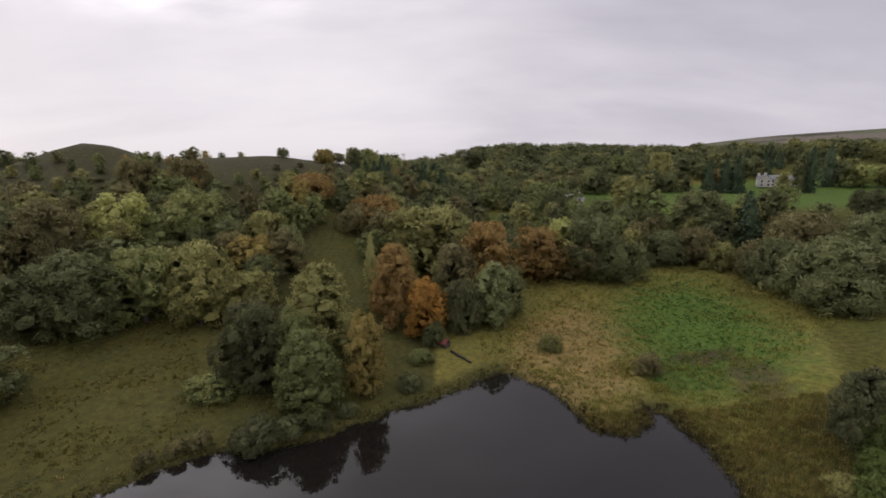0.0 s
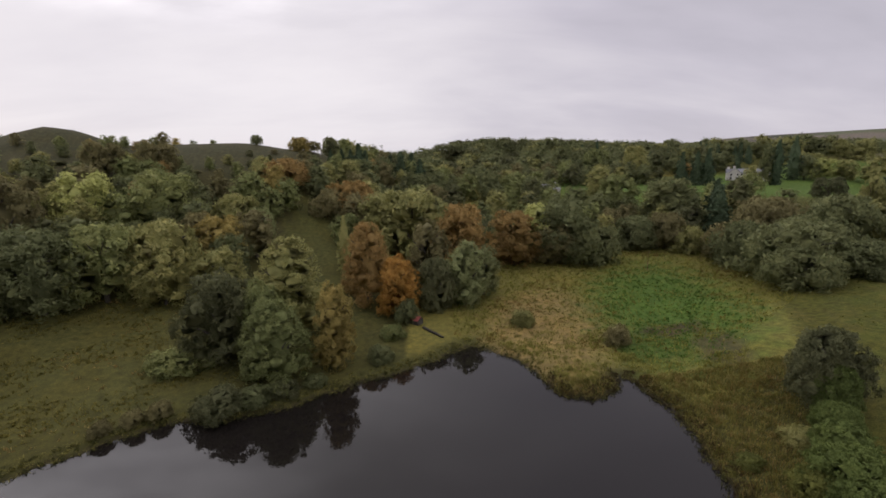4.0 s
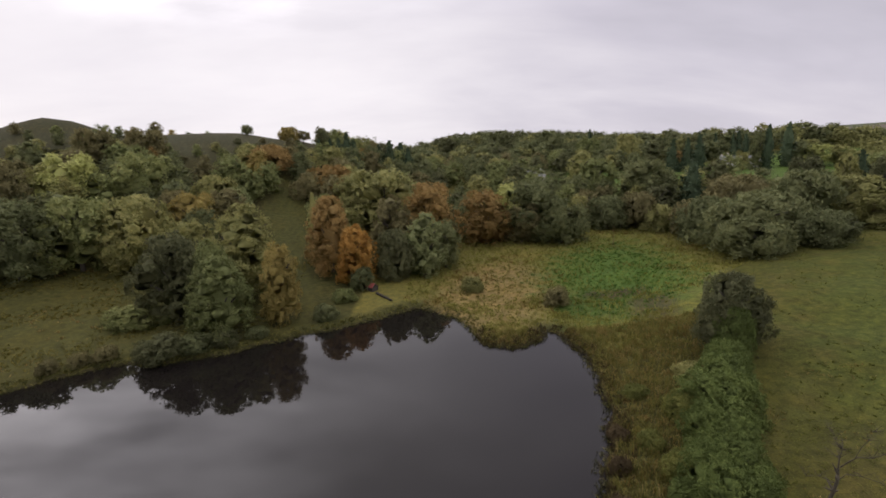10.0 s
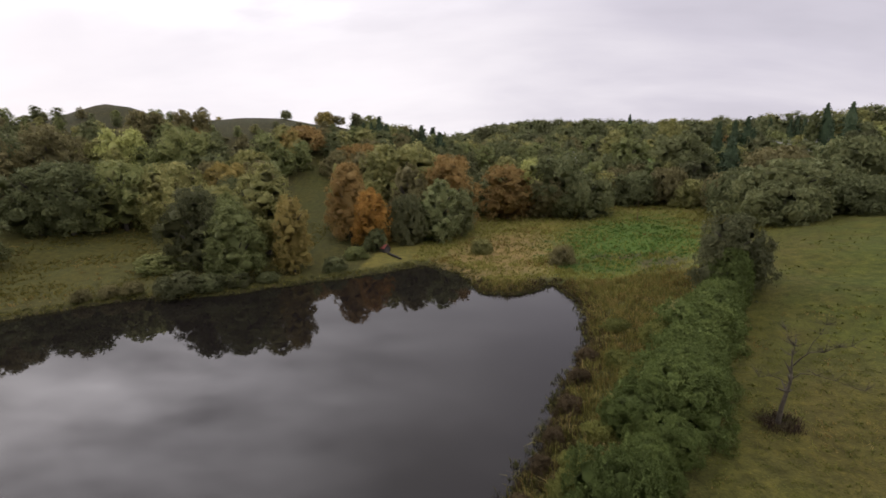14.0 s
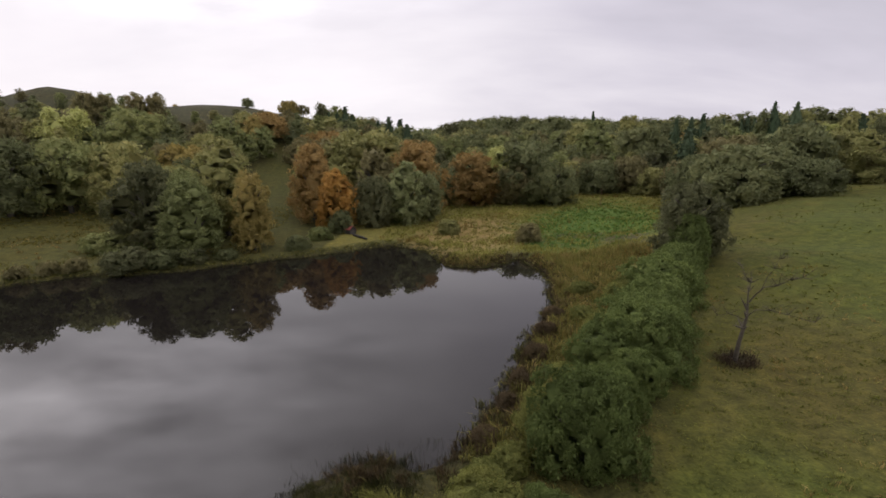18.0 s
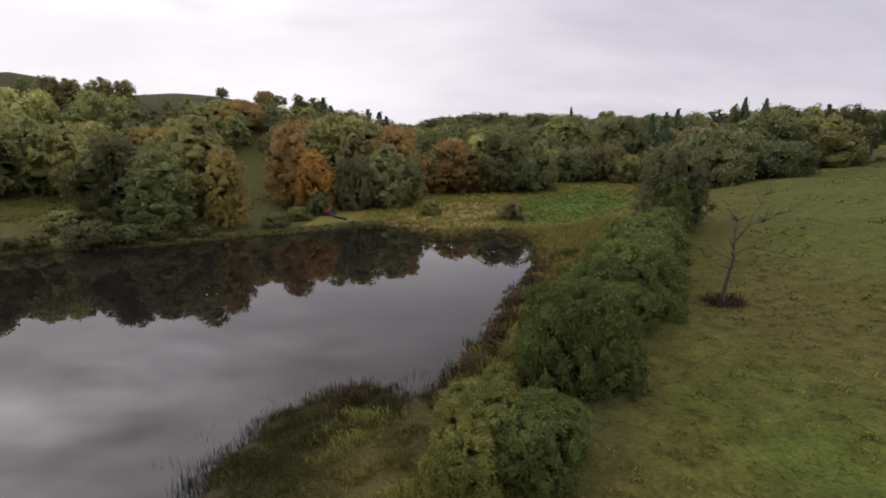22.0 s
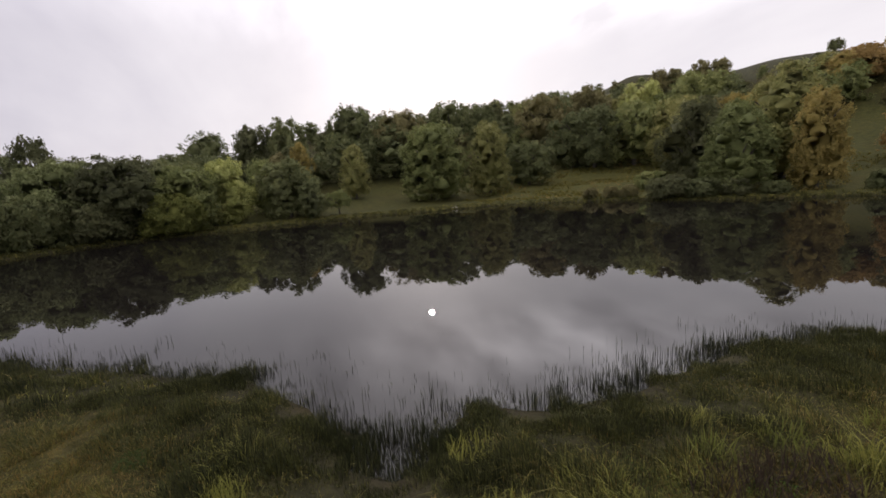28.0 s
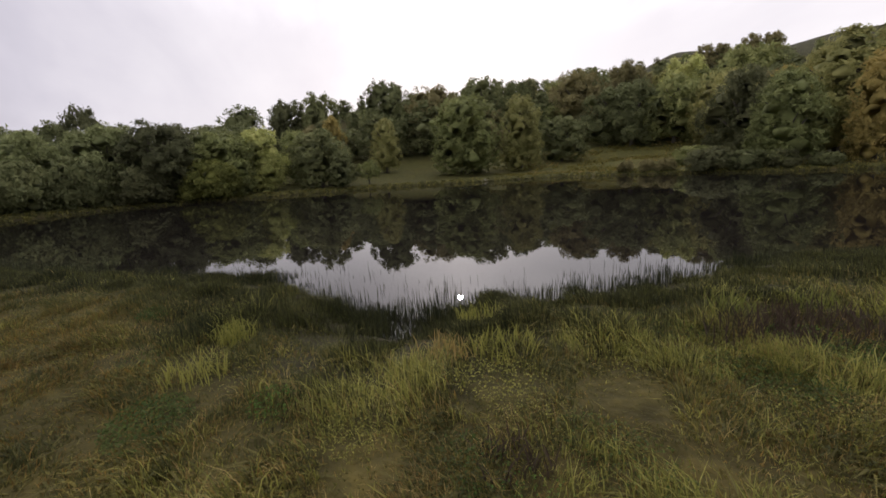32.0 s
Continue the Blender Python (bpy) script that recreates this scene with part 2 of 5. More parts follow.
# ---- materials ----
class Nodes:
    """A node material, with short names for the nodes that recur."""

    def __init__(self, name, rough=0.8):
        self.mat = bpy.data.materials.new(name)
        self.mat.use_nodes = True
        self.tree = self.mat.node_tree
        self.n = self.tree.nodes
        self.bsdf = self.n["Principled BSDF"]
        self.out = self.n["Material Output"]
        self.bsdf.inputs["Roughness"].default_value = rough
        self.geo, self.tc, self.info = self.n.new("ShaderNodeNewGeometry"), self.n.new("ShaderNodeTexCoord"), self.n.new("ShaderNodeObjectInfo")

    def link(self, a, b):
        self.tree.links.new(a, b)

    def noise(self, scale, detail=4, where=None, stretch=None):
        v = self.n.new("ShaderNodeTexNoise")
        v.inputs["Scale"].default_value, v.inputs["Detail"].default_value = scale, detail
        src = where or self.geo.outputs["Position"]
        if stretch:
            m = self.n.new("ShaderNodeMapping")
            m.inputs["Scale"].default_value = stretch
            self.link(src, m.inputs[0])
            src = m.outputs[0]
        self.link(src, v.inputs[0])
        return v.outputs[0]

    def maths(self, op, a, b=0.0, clamp=False):
        m = self.n.new("ShaderNodeMath")
        m.operation, m.use_clamp = op, clamp
        for i, v in enumerate((a, b)):
            if isinstance(v, (int, float)):
                m.inputs[i].default_value = v
            else:
                self.link(v, m.inputs[i])
        return m.outputs[0]

    def ramp(self, fac, stops):
        r = self.n.new("ShaderNodeValToRGB")
        e = r.color_ramp.elements
        e[0].position, e[0].color = stops[0][0], (*stops[0][1], 1)
        e[1].position, e[1].color = stops[-1][0], (*stops[-1][1], 1)
        for p, c in stops[1:-1]:
            e.new(p).color = (*c, 1)
        self.link(fac, r.inputs[0])
        return r.outputs[0]

    def mix(self, fac, a, b, kind="MIX"):
        m = self.n.new("ShaderNodeMix")
        m.data_type, m.blend_type = "RGBA", kind
        for i, v in ((0, fac), (6, a), (7, b)):
            if isinstance(v, (int, float)):
                m.inputs[i].default_value = v
            elif isinstance(v, tuple):
                m.inputs[i].default_value = (*v, 1)
            else:
                self.link(v, m.inputs[i])
        return m.outputs[2]

    def colour(self, c):
        self.link(c, self.bsdf.inputs["Base Color"])
        return self

    def bump_of(self, height, strength=0.4, distance=0.1):
        b = self.n.new("ShaderNodeBump")
        b.inputs["Strength"].default_value, b.inputs["Distance"].default_value = strength, distance
        self.link(height, b.inputs["Height"])
        self.link(b.outputs[0], self.bsdf.inputs["Normal"])
        return self


def shade(c, k):
    return tuple(min(1, v * k) for v in c)


def leaf_material(name, c, other=None, through_=0.35):
    """Leaves: each clump its own tint, each tree a little its own; some light comes through."""
    m = Nodes(name, 0.75)
    # colours brightened and blued: the veil of haze is put into the leaves
    c, other = [(v[0] * 0.97 * k, v[1] * k, (v[2] + 0.1 * v[1]) * k) for v, k in ((c, 2.12), (other, 1.85))]
    f = m.maths("ADD", m.maths("MULTIPLY", m.geo.outputs["Random Per Island"], 0.4), m.maths("MULTIPLY", m.noise(0.45, 3), 0.9))
    f = m.maths("ADD", f, m.maths("MULTIPLY", m.maths("SUBTRACT", m.info.outputs["Random"], 0.5), 0.3))
    col = m.ramp(f, [(0.25, shade(c, 0.64)), (0.6, c), (1.0, other)])
    m.colour(col)
    t = m.n.new("ShaderNodeBsdfTranslucent")
    s = m.n.new("ShaderNodeMixShader")
    s.inputs[0].default_value = through_
    m.link(col, t.inputs[0])
    m.link(m.bsdf.outputs[0], s.inputs[1])
    m.link(t.outputs[0], s.inputs[2])
    m.link(s.outputs[0], m.out.inputs[0])
    m.bsdf.inputs["Specular IOR Level"].default_value = 0.12
    return m.mat


LEAF = {
    "green": leaf_material("leaf_green", (0.112, 0.122, 0.034), (0.19, 0.188, 0.052)),
    "dark": leaf_material("leaf_dark_green", (0.08, 0.086, 0.03), (0.122, 0.124, 0.04)),
    "olive": leaf_material("leaf_olive", (0.145, 0.14, 0.038), (0.225, 0.2, 0.054)),
    "yellow": leaf_material("leaf_yellow_green", (0.2, 0.205, 0.05), (0.33, 0.32, 0.08)),
    "gold": leaf_material("leaf_gold", (0.17, 0.132, 0.03), (0.25, 0.19, 0.044)),
    "orange": leaf_material("leaf_orange", (0.235, 0.128, 0.02), (0.36, 0.2, 0.032)),
    "rust": leaf_material("leaf_rust", (0.16, 0.105, 0.028), (0.235, 0.15, 0.04)),
    "red": leaf_material("leaf_red", (0.24, 0.045, 0.036), (0.34, 0.075, 0.05)),
    "brown": leaf_material("leaf_brown", (0.11, 0.096, 0.034), (0.16, 0.136, 0.046)),
    "needle": leaf_material("needles_dark", (0.026, 0.038, 0.016), (0.045, 0.058, 0.024), 0.1),
    "umber": leaf_material("leaf_umber", (0.06, 0.062, 0.024), (0.092, 0.09, 0.032)),
    "hedge": leaf_material("leaf_hedge_green", (0.058, 0.074, 0.014), (0.104, 0.125, 0.022)),
    "hedge_olive": leaf_material("leaf_hedge_olive", (0.082, 0.086, 0.015), (0.165, 0.16, 0.027)),
    "withered": leaf_material("leaf_withered_brown", (0.05, 0.036, 0.016), (0.085, 0.06, 0.024)),
    "willow": leaf_material("leaf_grey_green", (0.125, 0.135, 0.045), (0.195, 0.2, 0.07)),
}


def bark_material():
    m = Nodes("bark", 0.9)
    f = m.noise(3.0, 6, stretch=(6, 6, 1))
    m.colour(m.ramp(f, [(0.3, (0.03, 0.025, 0.02)), (0.7, (0.1, 0.085, 0.068))])).bump_of(f, 0.6, 0.03)
    return m.mat


def water_material():
    m = Nodes("lake_water", 0.008)
    m.bsdf.inputs["Base Color"].default_value = (0.0095, 0.008, 0.0072, 1)
    m.bsdf.inputs["IOR"].default_value = 1.333
    f = m.noise(0.9, 3, stretch=(1, 1, 1))
    m.bump_of(f, 0.05, 0.01)
    return m.mat


def ground_material():
    """Grass, sedge, mud and bracken: the sort of ground comes from the mesh, grain and tufts from here."""
    m = Nodes("rough_grass", 0.95)
    tone = m.n.new("ShaderNodeAttribute")
    tone.attribute_name = "sort"
    fine, mid, big = m.noise(5.0, 5), m.noise(0.9, 5), m.noise(0.12, 3)
    f = m.maths("ADD", m.maths("MULTIPLY", fine, 0.5), m.maths("MULTIPLY", mid, 0.5))
    k = m.ramp(f, [(0.3, (0.42, 0.43, 0.45)), (0.5, (1, 1, 1)), (0.7, (1.75, 1.65, 1.45))])
    c = m.mix(1.0, tone.outputs["Color"], k, "MULTIPLY")
    c = m.mix(m.maths("MULTIPLY", m.ramp(big, [(0.42, (0, 0, 0)), (0.62, (1, 1, 1))]), 0.3), c, m.mix(1.0, c, (1.2, 1.0, 0.75), "MULTIPLY"))
    m.colour(c).bump_of(f, 0.8, 0.25)
    m.bsdf.inputs["Specular IOR Level"].default_value = 0.1
    return m.mat


def blade_material(name, c, tip):
    m = Nodes(name, 0.7)
    c, tip = shade(c, 1.02), shade(tip, 1.02)
    f = m.maths("ADD", m.maths("MULTIPLY", m.geo.outputs["Random Per Island"], 0.6), m.maths("MULTIPLY", m.noise(0.5, 3), 0.6))
    col = m.ramp(f, [(0.25, shade(c, 0.6)), (0.6, c), (0.95, tip)])
    m.colour(col)
    m.bsdf.inputs["Specular IOR Level"].default_value = 0.2
    t, s = m.n.new("ShaderNodeBsdfTranslucent"), m.n.new("ShaderNodeMixShader")
    s.inputs[0].default_value = 0.4
    m.link(col, t.inputs[0])
    m.link(m.bsdf.outputs[0], s.inputs[1])
    m.link(t.outputs[0], s.inputs[2])
    m.link(s.outputs[0], m.out.inputs[0])
    return m.mat


def plain(name, c, rough=0.8, vary=0.25, scale=2.0):
    m = Nodes(name, rough)
    f = m.noise(scale, 5)
    m.colour(m.ramp(f, [(0.3, shade(c, 1 - vary)), (0.7, shade(c, 1 + vary))])).bump_of(f, 0.2, 0.02)
    return m.mat


BARK, WATER, GRASS = bark_material(), water_material(), ground_material()
DEADWOOD = plain("dead_wood", (0.06, 0.05, 0.034), 0.9, 0.35, 5)



# ---- building helpers ----
def mesh_of(name, verts, faces, mat=None, smooth=False, normals=None):
    me = bpy.data.meshes.new(name)
    if isinstance(verts, np.ndarray):
        verts = verts.tolist()
    if isinstance(faces, np.ndarray):
        faces = faces.tolist()
    me.from_pydata(verts, [], faces)
    if mat:
        me.materials.append(mat)
    if smooth:
        me.polygons.foreach_set("use_smooth", [True] * len(me.polygons))
    if normals is not None:
        me.polygons.foreach_set("use_smooth", [True] * len(me.polygons))
        me.normals_split_custom_set_from_vertices(normals.tolist())
    return me


def part(name, data, parent, label="", m=None):
    ob = new(name, data)
    ob.parent = parent
    if m is not None:
        ob.matrix_basis = m
    if label:
        tagged(ob, label)
    return ob


def height(x, y):
    return float(ground(x, y))


# ---- ground and lake ----
def axis_steps(lo, hi, fine_lo, fine_hi, step, grow=1.09):
    mid = list(np.arange(fine_lo, fine_hi, step))
    up, s = [fine_hi], step
    while up[-1] < hi:
        s *= grow
        up.append(up[-1] + s)
    down, s = [fine_lo], step
    while down[-1] > lo:
        s *= grow
        down.append(down[-1] - s)
    return np.array(down[:0:-1] + mid + up)


def blob(x, y, cx, cy, rx, ry, turn_=0.0, edge=0.35):
    """1 inside an ellipse with a ragged edge, 0 outside."""
    c, s = math.cos(radians(turn_)), math.sin(radians(turn_))
    u, v = ((x - cx) * c + (y - cy) * s) / rx, (-(x - cx) * s + (y - cy) * c) / ry
    r = np.hypot(u, v) + 0.12 * np.sin(x * 0.9 + y * 0.5) + 0.1 * np.sin(y * 1.3 - x * 0.4)
    return 1 - ramp(r, 1 - edge, 1 + edge)


def patchy(x, y, s, lo, hi, o=0.0):
    v = 0.5 + 0.25 * np.sin(x * s + o + 1.7 * np.sin(y * s * 0.7)) + 0.25 * np.sin(y * s * 1.2 - o + 1.3 * np.sin(x * s * 0.5 + o))
    return ramp(v, lo, hi)


def sorts(x, y, d, z):
    """The colour of the ground's cover at each place."""
    col = np.empty(x.shape + (3,))
    col[:] = (0.088, 0.088, 0.028)

    def lay(w, c):
        w = np.clip(w, 0, 1)[..., None]
        col[:] = col * (1 - w) + np.array(c) * w

    az = np.degrees(np.arctan2(-x, y - 30))
    lay(ramp(az, -20, 5) * ramp(z, 3, 14), (0.075, 0.072, 0.03))
    lay(ramp(z, 30, 38) * ramp(az, 5, 15), (0.078, 0.078, 0.04))
    lay(blob(x, y, -62, 78, 34, 26, 35), (0.112, 0.11, 0.034))
    lay(blob(x, y, -29, 132, 11, 46, 14), (0.09, 0.092, 0.028))
    # the marsh meadow: straw-coloured sedge, a lush green patch, dark mud
    meadow = (az < 0) & (az > -62) & (y > 40)
    lay(ramp(d, 1, 6) * meadow, (0.2, 0.185, 0.05))
    lay(blob(x, y, 31, 88, 13, 24, -18) * meadow, (0.28, 0.21, 0.08))
    lay(blob(x, y, 62, 98, 17, 33, -22, 0.55) * meadow, (0.095, 0.165, 0.032))
    lay(blob(x, y, 47, 76, 6, 9, -30) * meadow, (0.09, 0.14, 0.03))
    lay(0.85 * blob(x, y, 55, 82, 8, 3, 15) * meadow, (0.075, 0.055, 0.035))
    lay(0.7 * blob(x, y, 57, 71, 4, 8, -20) * meadow, (0.1, 0.075, 0.045))
    # the pasture beyond the hedge
    past = ramp(x - (31 + 0.62 * (y - 10)), 1, 5) * (az < -20)
    lay(past, (0.098, 0.1, 0.023))
    swathe = 0.5 + 0.5 * np.sin((x - 0.62 * y) * 0.9 + 2.2 * np.sin(y * 0.05 + x * 0.03)) * np.sin(x * 0.31 + y * 0.17 + 1.5 * np.sin(y * 0.11))
    lay(past * 0.6 * ramp(swathe, 0.35, 0.8), (0.13, 0.12, 0.034))
    lay(past * 0.5 * patchy(x, y, 0.22, 0.5, 0.8, 1.0), (0.085, 0.1, 0.024))
    lay(past * blob(x, y, 90, 40, 22, 60, -35), (0.1, 0.12, 0.027))
    lay(past * blob(x, y, 44, 2, 10, 9, 0), (0.098, 0.125, 0.024))
    lay(past * 0.6 * blob(x, y, 52, 19, 7, 14, -30), (0.115, 0.1, 0.032))
    lay(ramp(y, 175, 190) * ramp(x, 60, 90) * (1 - ramp(y, 290, 310)), (0.1, 0.165, 0.034))
    lay(blob(x, y, 30, 205, 16, 14), (0.09, 0.14, 0.03))
    near = blob(x, y, 15, -3, 13, 17, 0, 0.2) * (d > 0)
    lay(near, (0.09, 0.078, 0.026))
    lay(near * (1 - ramp(d, 2.0, 5.0)), (0.045, 0.044, 0.02))
    # wet edges and lake bed
    lay(1 - ramp(d, 0.1, 0.9), (0.045, 0.038, 0.022))
    # heather moor, paled in its colour to stand in for distance haze
    moor = ramp(np.hypot(x, y), 500, 1100)
    lay(moor, (0.2, 0.175, 0.145))
    lay(moor * patchy(x, y, 0.011, 0.5, 0.62, 0.6), (0.13, 0.15, 0.085))
    lay(moor * patchy(x, y, 0.017, 0.66, 0.74, 2.2), (0.06, 0.07, 0.045))
    return col * 0.64


def make_ground():
    xs = axis_steps(-4200, 4200, -70, 112, 1.1)
    ys = axis_steps(-4200, 4200, -34, 146, 1.1)
    gx, gy = np.meshgrid(xs, ys, indexing="ij")
    d = shore_distance(gx, gy)
    gz = ground(gx, gy, d)
    r = np.random.RandomState(4)
    gz += np.where((d > 0.5) & (np.hypot(gx, gy) < 200), r.uniform(-0.025, 0.025, gz.shape), 0)
    nx, ny = gx.shape
    idx = np.arange(nx * ny).reshape(nx, ny)
    faces = np.stack([idx[:-1, :-1], idx[1:, :-1], idx[1:, 1:], idx[:-1, 1:]], -1).reshape(-1, 4)
    me = mesh_of("ground", np.stack([gx, gy, gz], -1).reshape(-1, 3), faces, GRASS, True)
    col = np.concatenate([sorts(gx, gy, d, gz), np.ones(gx.shape + (1,))], -1)
    a = me.attributes.new("sort", "FLOAT_COLOR", "POINT")
    a.data.foreach_set("color", col.reshape(-1).astype(np.float32))
    tagged(new("ground", me), "rolling rough grass, sedge meadow and pasture round a lake", "ground", kind="structure")


make_ground()


def make_lake():
    xs, ys = np.linspace(-66, 48, 20), np.linspace(-40, 96, 24)
    gx, gy = np.meshgrid(xs, ys, indexing="ij")
    idx = np.arange(gx.size).reshape(gx.shape)
    faces = np.stack([idx[:-1, :-1], idx[1:, :-1], idx[1:, 1:], idx[:-1, 1:]], -1).reshape(-1, 4)
    me = mesh_of("water", np.stack([gx, gy, 0 * gx], -1).reshape(-1, 3), faces, WATER)
    tagged(new("water", me), "still dark peaty lake water mirroring sky and trees", "lake", kind="structure")


make_lake()


# ---- trees ----
ICO_V, ICO_F = None, None


def ico():
    global ICO_V, ICO_F
    if ICO_V is None:
        bm = bmesh.new()
        bmesh.ops.create_icosphere(bm, subdivisions=1, radius=1)
        ICO_V = np.array([v.co[:] for v in bm.verts])
        ICO_F = np.array([[v.index for v in f.verts] for f in bm.faces])
        bm.free()
    return ICO_V, ICO_F


def leaf_quads(r, centre, normal, size):
    """Bent leaf sprays: four corners each, at centres, facing roughly along normals."""
    n = len(centre)
    normal = normal / np.linalg.norm(normal, axis=1, keepdims=True)
    a = np.cross(normal, r.normal(size=(n, 3)))
    a /= np.linalg.norm(a, axis=1, keepdims=True)
    b = np.cross(normal, a)
    s = (size * r.uniform(0.55, 1.25, n))[:, None]
    w = s * r.uniform(0.45, 0.8, n)[:, None]
    dip = normal * s * 0.3
    return np.stack([centre - a * s - dip, centre - b * w, centre + a * s - dip, centre + b * w], 1)


TALL = {"round": 2.3, "tall": 2.9, "bush": 1.25, "open": 2.1, "spruce": 3.6, "slim": 6.0, "tree_dome": 2.0}


def girth(kind, u):
    """The crown's half width at the height u, both from 0 to 1."""
    if kind == "round":
        return 0.74 + 0.26 * math.sin(1.571 * u / 0.42) if u < 0.42 else math.sqrt(max(0.0, 1 - ((u - 0.42) / 0.6) ** 2))
    if kind == "tall":
        return 0.78 + 0.22 * math.sin(1.571 * u / 0.3) if u < 0.3 else max(0.0, 1 - ((u - 0.3) / 0.74) ** 2.5)
    if kind == "open":
        return 0.3 + 0.6 * min(1.0, u / 0.4) if u < 0.62 else 0.9 * math.sqrt(max(0.0, 1 - ((u - 0.62) / 0.42) ** 2))
    return 0.92 if u < 0.22 else math.sqrt(max(0.0, 1 - ((u - 0.2) / 0.82) ** 2))


def crown_boughs(r, kind, n):
    """Centres and radii of the rounded leaf masses that the boughs carry; half width 1, height TALL[kind]."""
    tall, turn_ = TALL[kind], r.uniform(0, 6.28)
    low = {"open": 0.36, "round": 0.1, "tall": 0.08}.get(kind, 0.1)
    wave = r.uniform(0, 6.28, 3)
    mid, rad = [], []
    for k in range(n):
        u = low + (0.93 - low) * (k + r.uniform(0.1, 0.9)) / n
        a = turn_ + k * 2.4 + r.uniform(-0.5, 0.5)
        s = r.uniform(0.26, 0.52) * (0.62 if kind == "open" else 1.0) * (1.0 - 0.35 * max(0.0, u - 0.6))
        wide = girth(kind, u) * (1 + 0.12 * math.sin(2 * a + wave[0]) + 0.1 * math.sin(3 * a + wave[1] + 4 * u)) * r.uniform(0.84, 1.08)
        reach = max(0.0, wide - 0.78 * s)
        mid.append((reach * math.cos(a), reach * math.sin(a), min(u * tall, tall - s * 0.7)))
        rad.append((s, s, s * r.uniform(0.62, 0.85)))
    return np.array(mid), np.array(rad)


def crown_arrays(seed, kind, boughs, clumps, leaves, size, ruffle=0.35):
    """A crown: boughs with a dense inside, and over them clumps of small leaf sprays that leave gaps."""
    r = np.random.RandomState(seed)
    V, F, N = [], [], []
    base, tall = 0, TALL[kind]
    iv, jf = ico()
    middle = np.array((0, 0, 0.4 * tall))
    mid, rad = crown_boughs(r, kind, boughs)
    if kind != "open":
        hearts = [(m * (0.9, 0.9, 1), q * 0.6) for m, q in zip(mid, rad)] + [(middle, np.array((0.46, 0.46, 0.34 * tall)))]
        for m, q in hearts:
            V.append(iv * q * r.uniform(0.8, 1.1, (len(iv), 1)) + m)
            N.append(iv * 0.3 + (m - middle) * 0.3 + r.normal(scale=0.9, size=iv.shape))
            F += (jf + base).tolist()
            base += len(iv)
    want = clumps * 5
    pick = np.arange(want) % len(mid)
    way = r.normal(size=(want, 3)) + (0, 0, 0.2)
    way /= np.linalg.norm(way, axis=1, keepdims=True)
    spot = mid[pick] + way * rad[pick] * r.uniform(0.72, 1.1, (want, 1))
    buried = np.zeros(want, bool)
    for k, (m, q) in enumerate(zip(mid, rad)):
        buried |= (pick != k) & ((((spot - m) / (q * 0.8)) ** 2).sum(1) < 1)
    keep = np.flatnonzero(~buried)[:clumps]
    spot, way = spot[keep], way[keep]
    n = len(keep)
    s = np.repeat(r.uniform(0.6, 1.25, n) * 2.15 / math.sqrt(clumps), leaves)[:, None]
    spot, way = np.repeat(spot, leaves, 0), np.repeat(way, leaves, 0)
    off = r.normal(size=spot.shape)
    off -= way * ((off * way).sum(1) * 0.35)[:, None]
    centre = spot + off * s * 0.62 - np.array((0, 0, 0.1 if kind == "bush" else 0.2)) * s * (off ** 2).sum(1)[:, None] * 0.4
    q = leaf_quads(r, centre, way + r.normal(scale=0.6, size=way.shape), np.full(len(centre), size))[:, :3]
    out = centre - middle
    out /= np.linalg.norm(out, axis=1, keepdims=True)
    soft = way * 0.62 + out * 0.38 + r.normal(scale=ruffle, size=way.shape)
    face = np.cross(q[:, 1] - q[:, 0], q[:, 2] - q[:, 0])
    turned = (face * soft).sum(1) < 0
    q[turned] = q[turned][:, ::-1]
    V.append(q.reshape(-1, 3))
    N.append(np.repeat(soft, 3, 0))
    F += (np.arange(len(q) * 3).reshape(-1, 3) + base).tolist()
    v, nn = np.concatenate(V), np.concatenate(N)
    v[:, 2] = np.clip(v[:, 2] / tall, 0.0, 1.06)
    return v, F, nn / np.linalg.norm(nn, axis=1, keepdims=True)


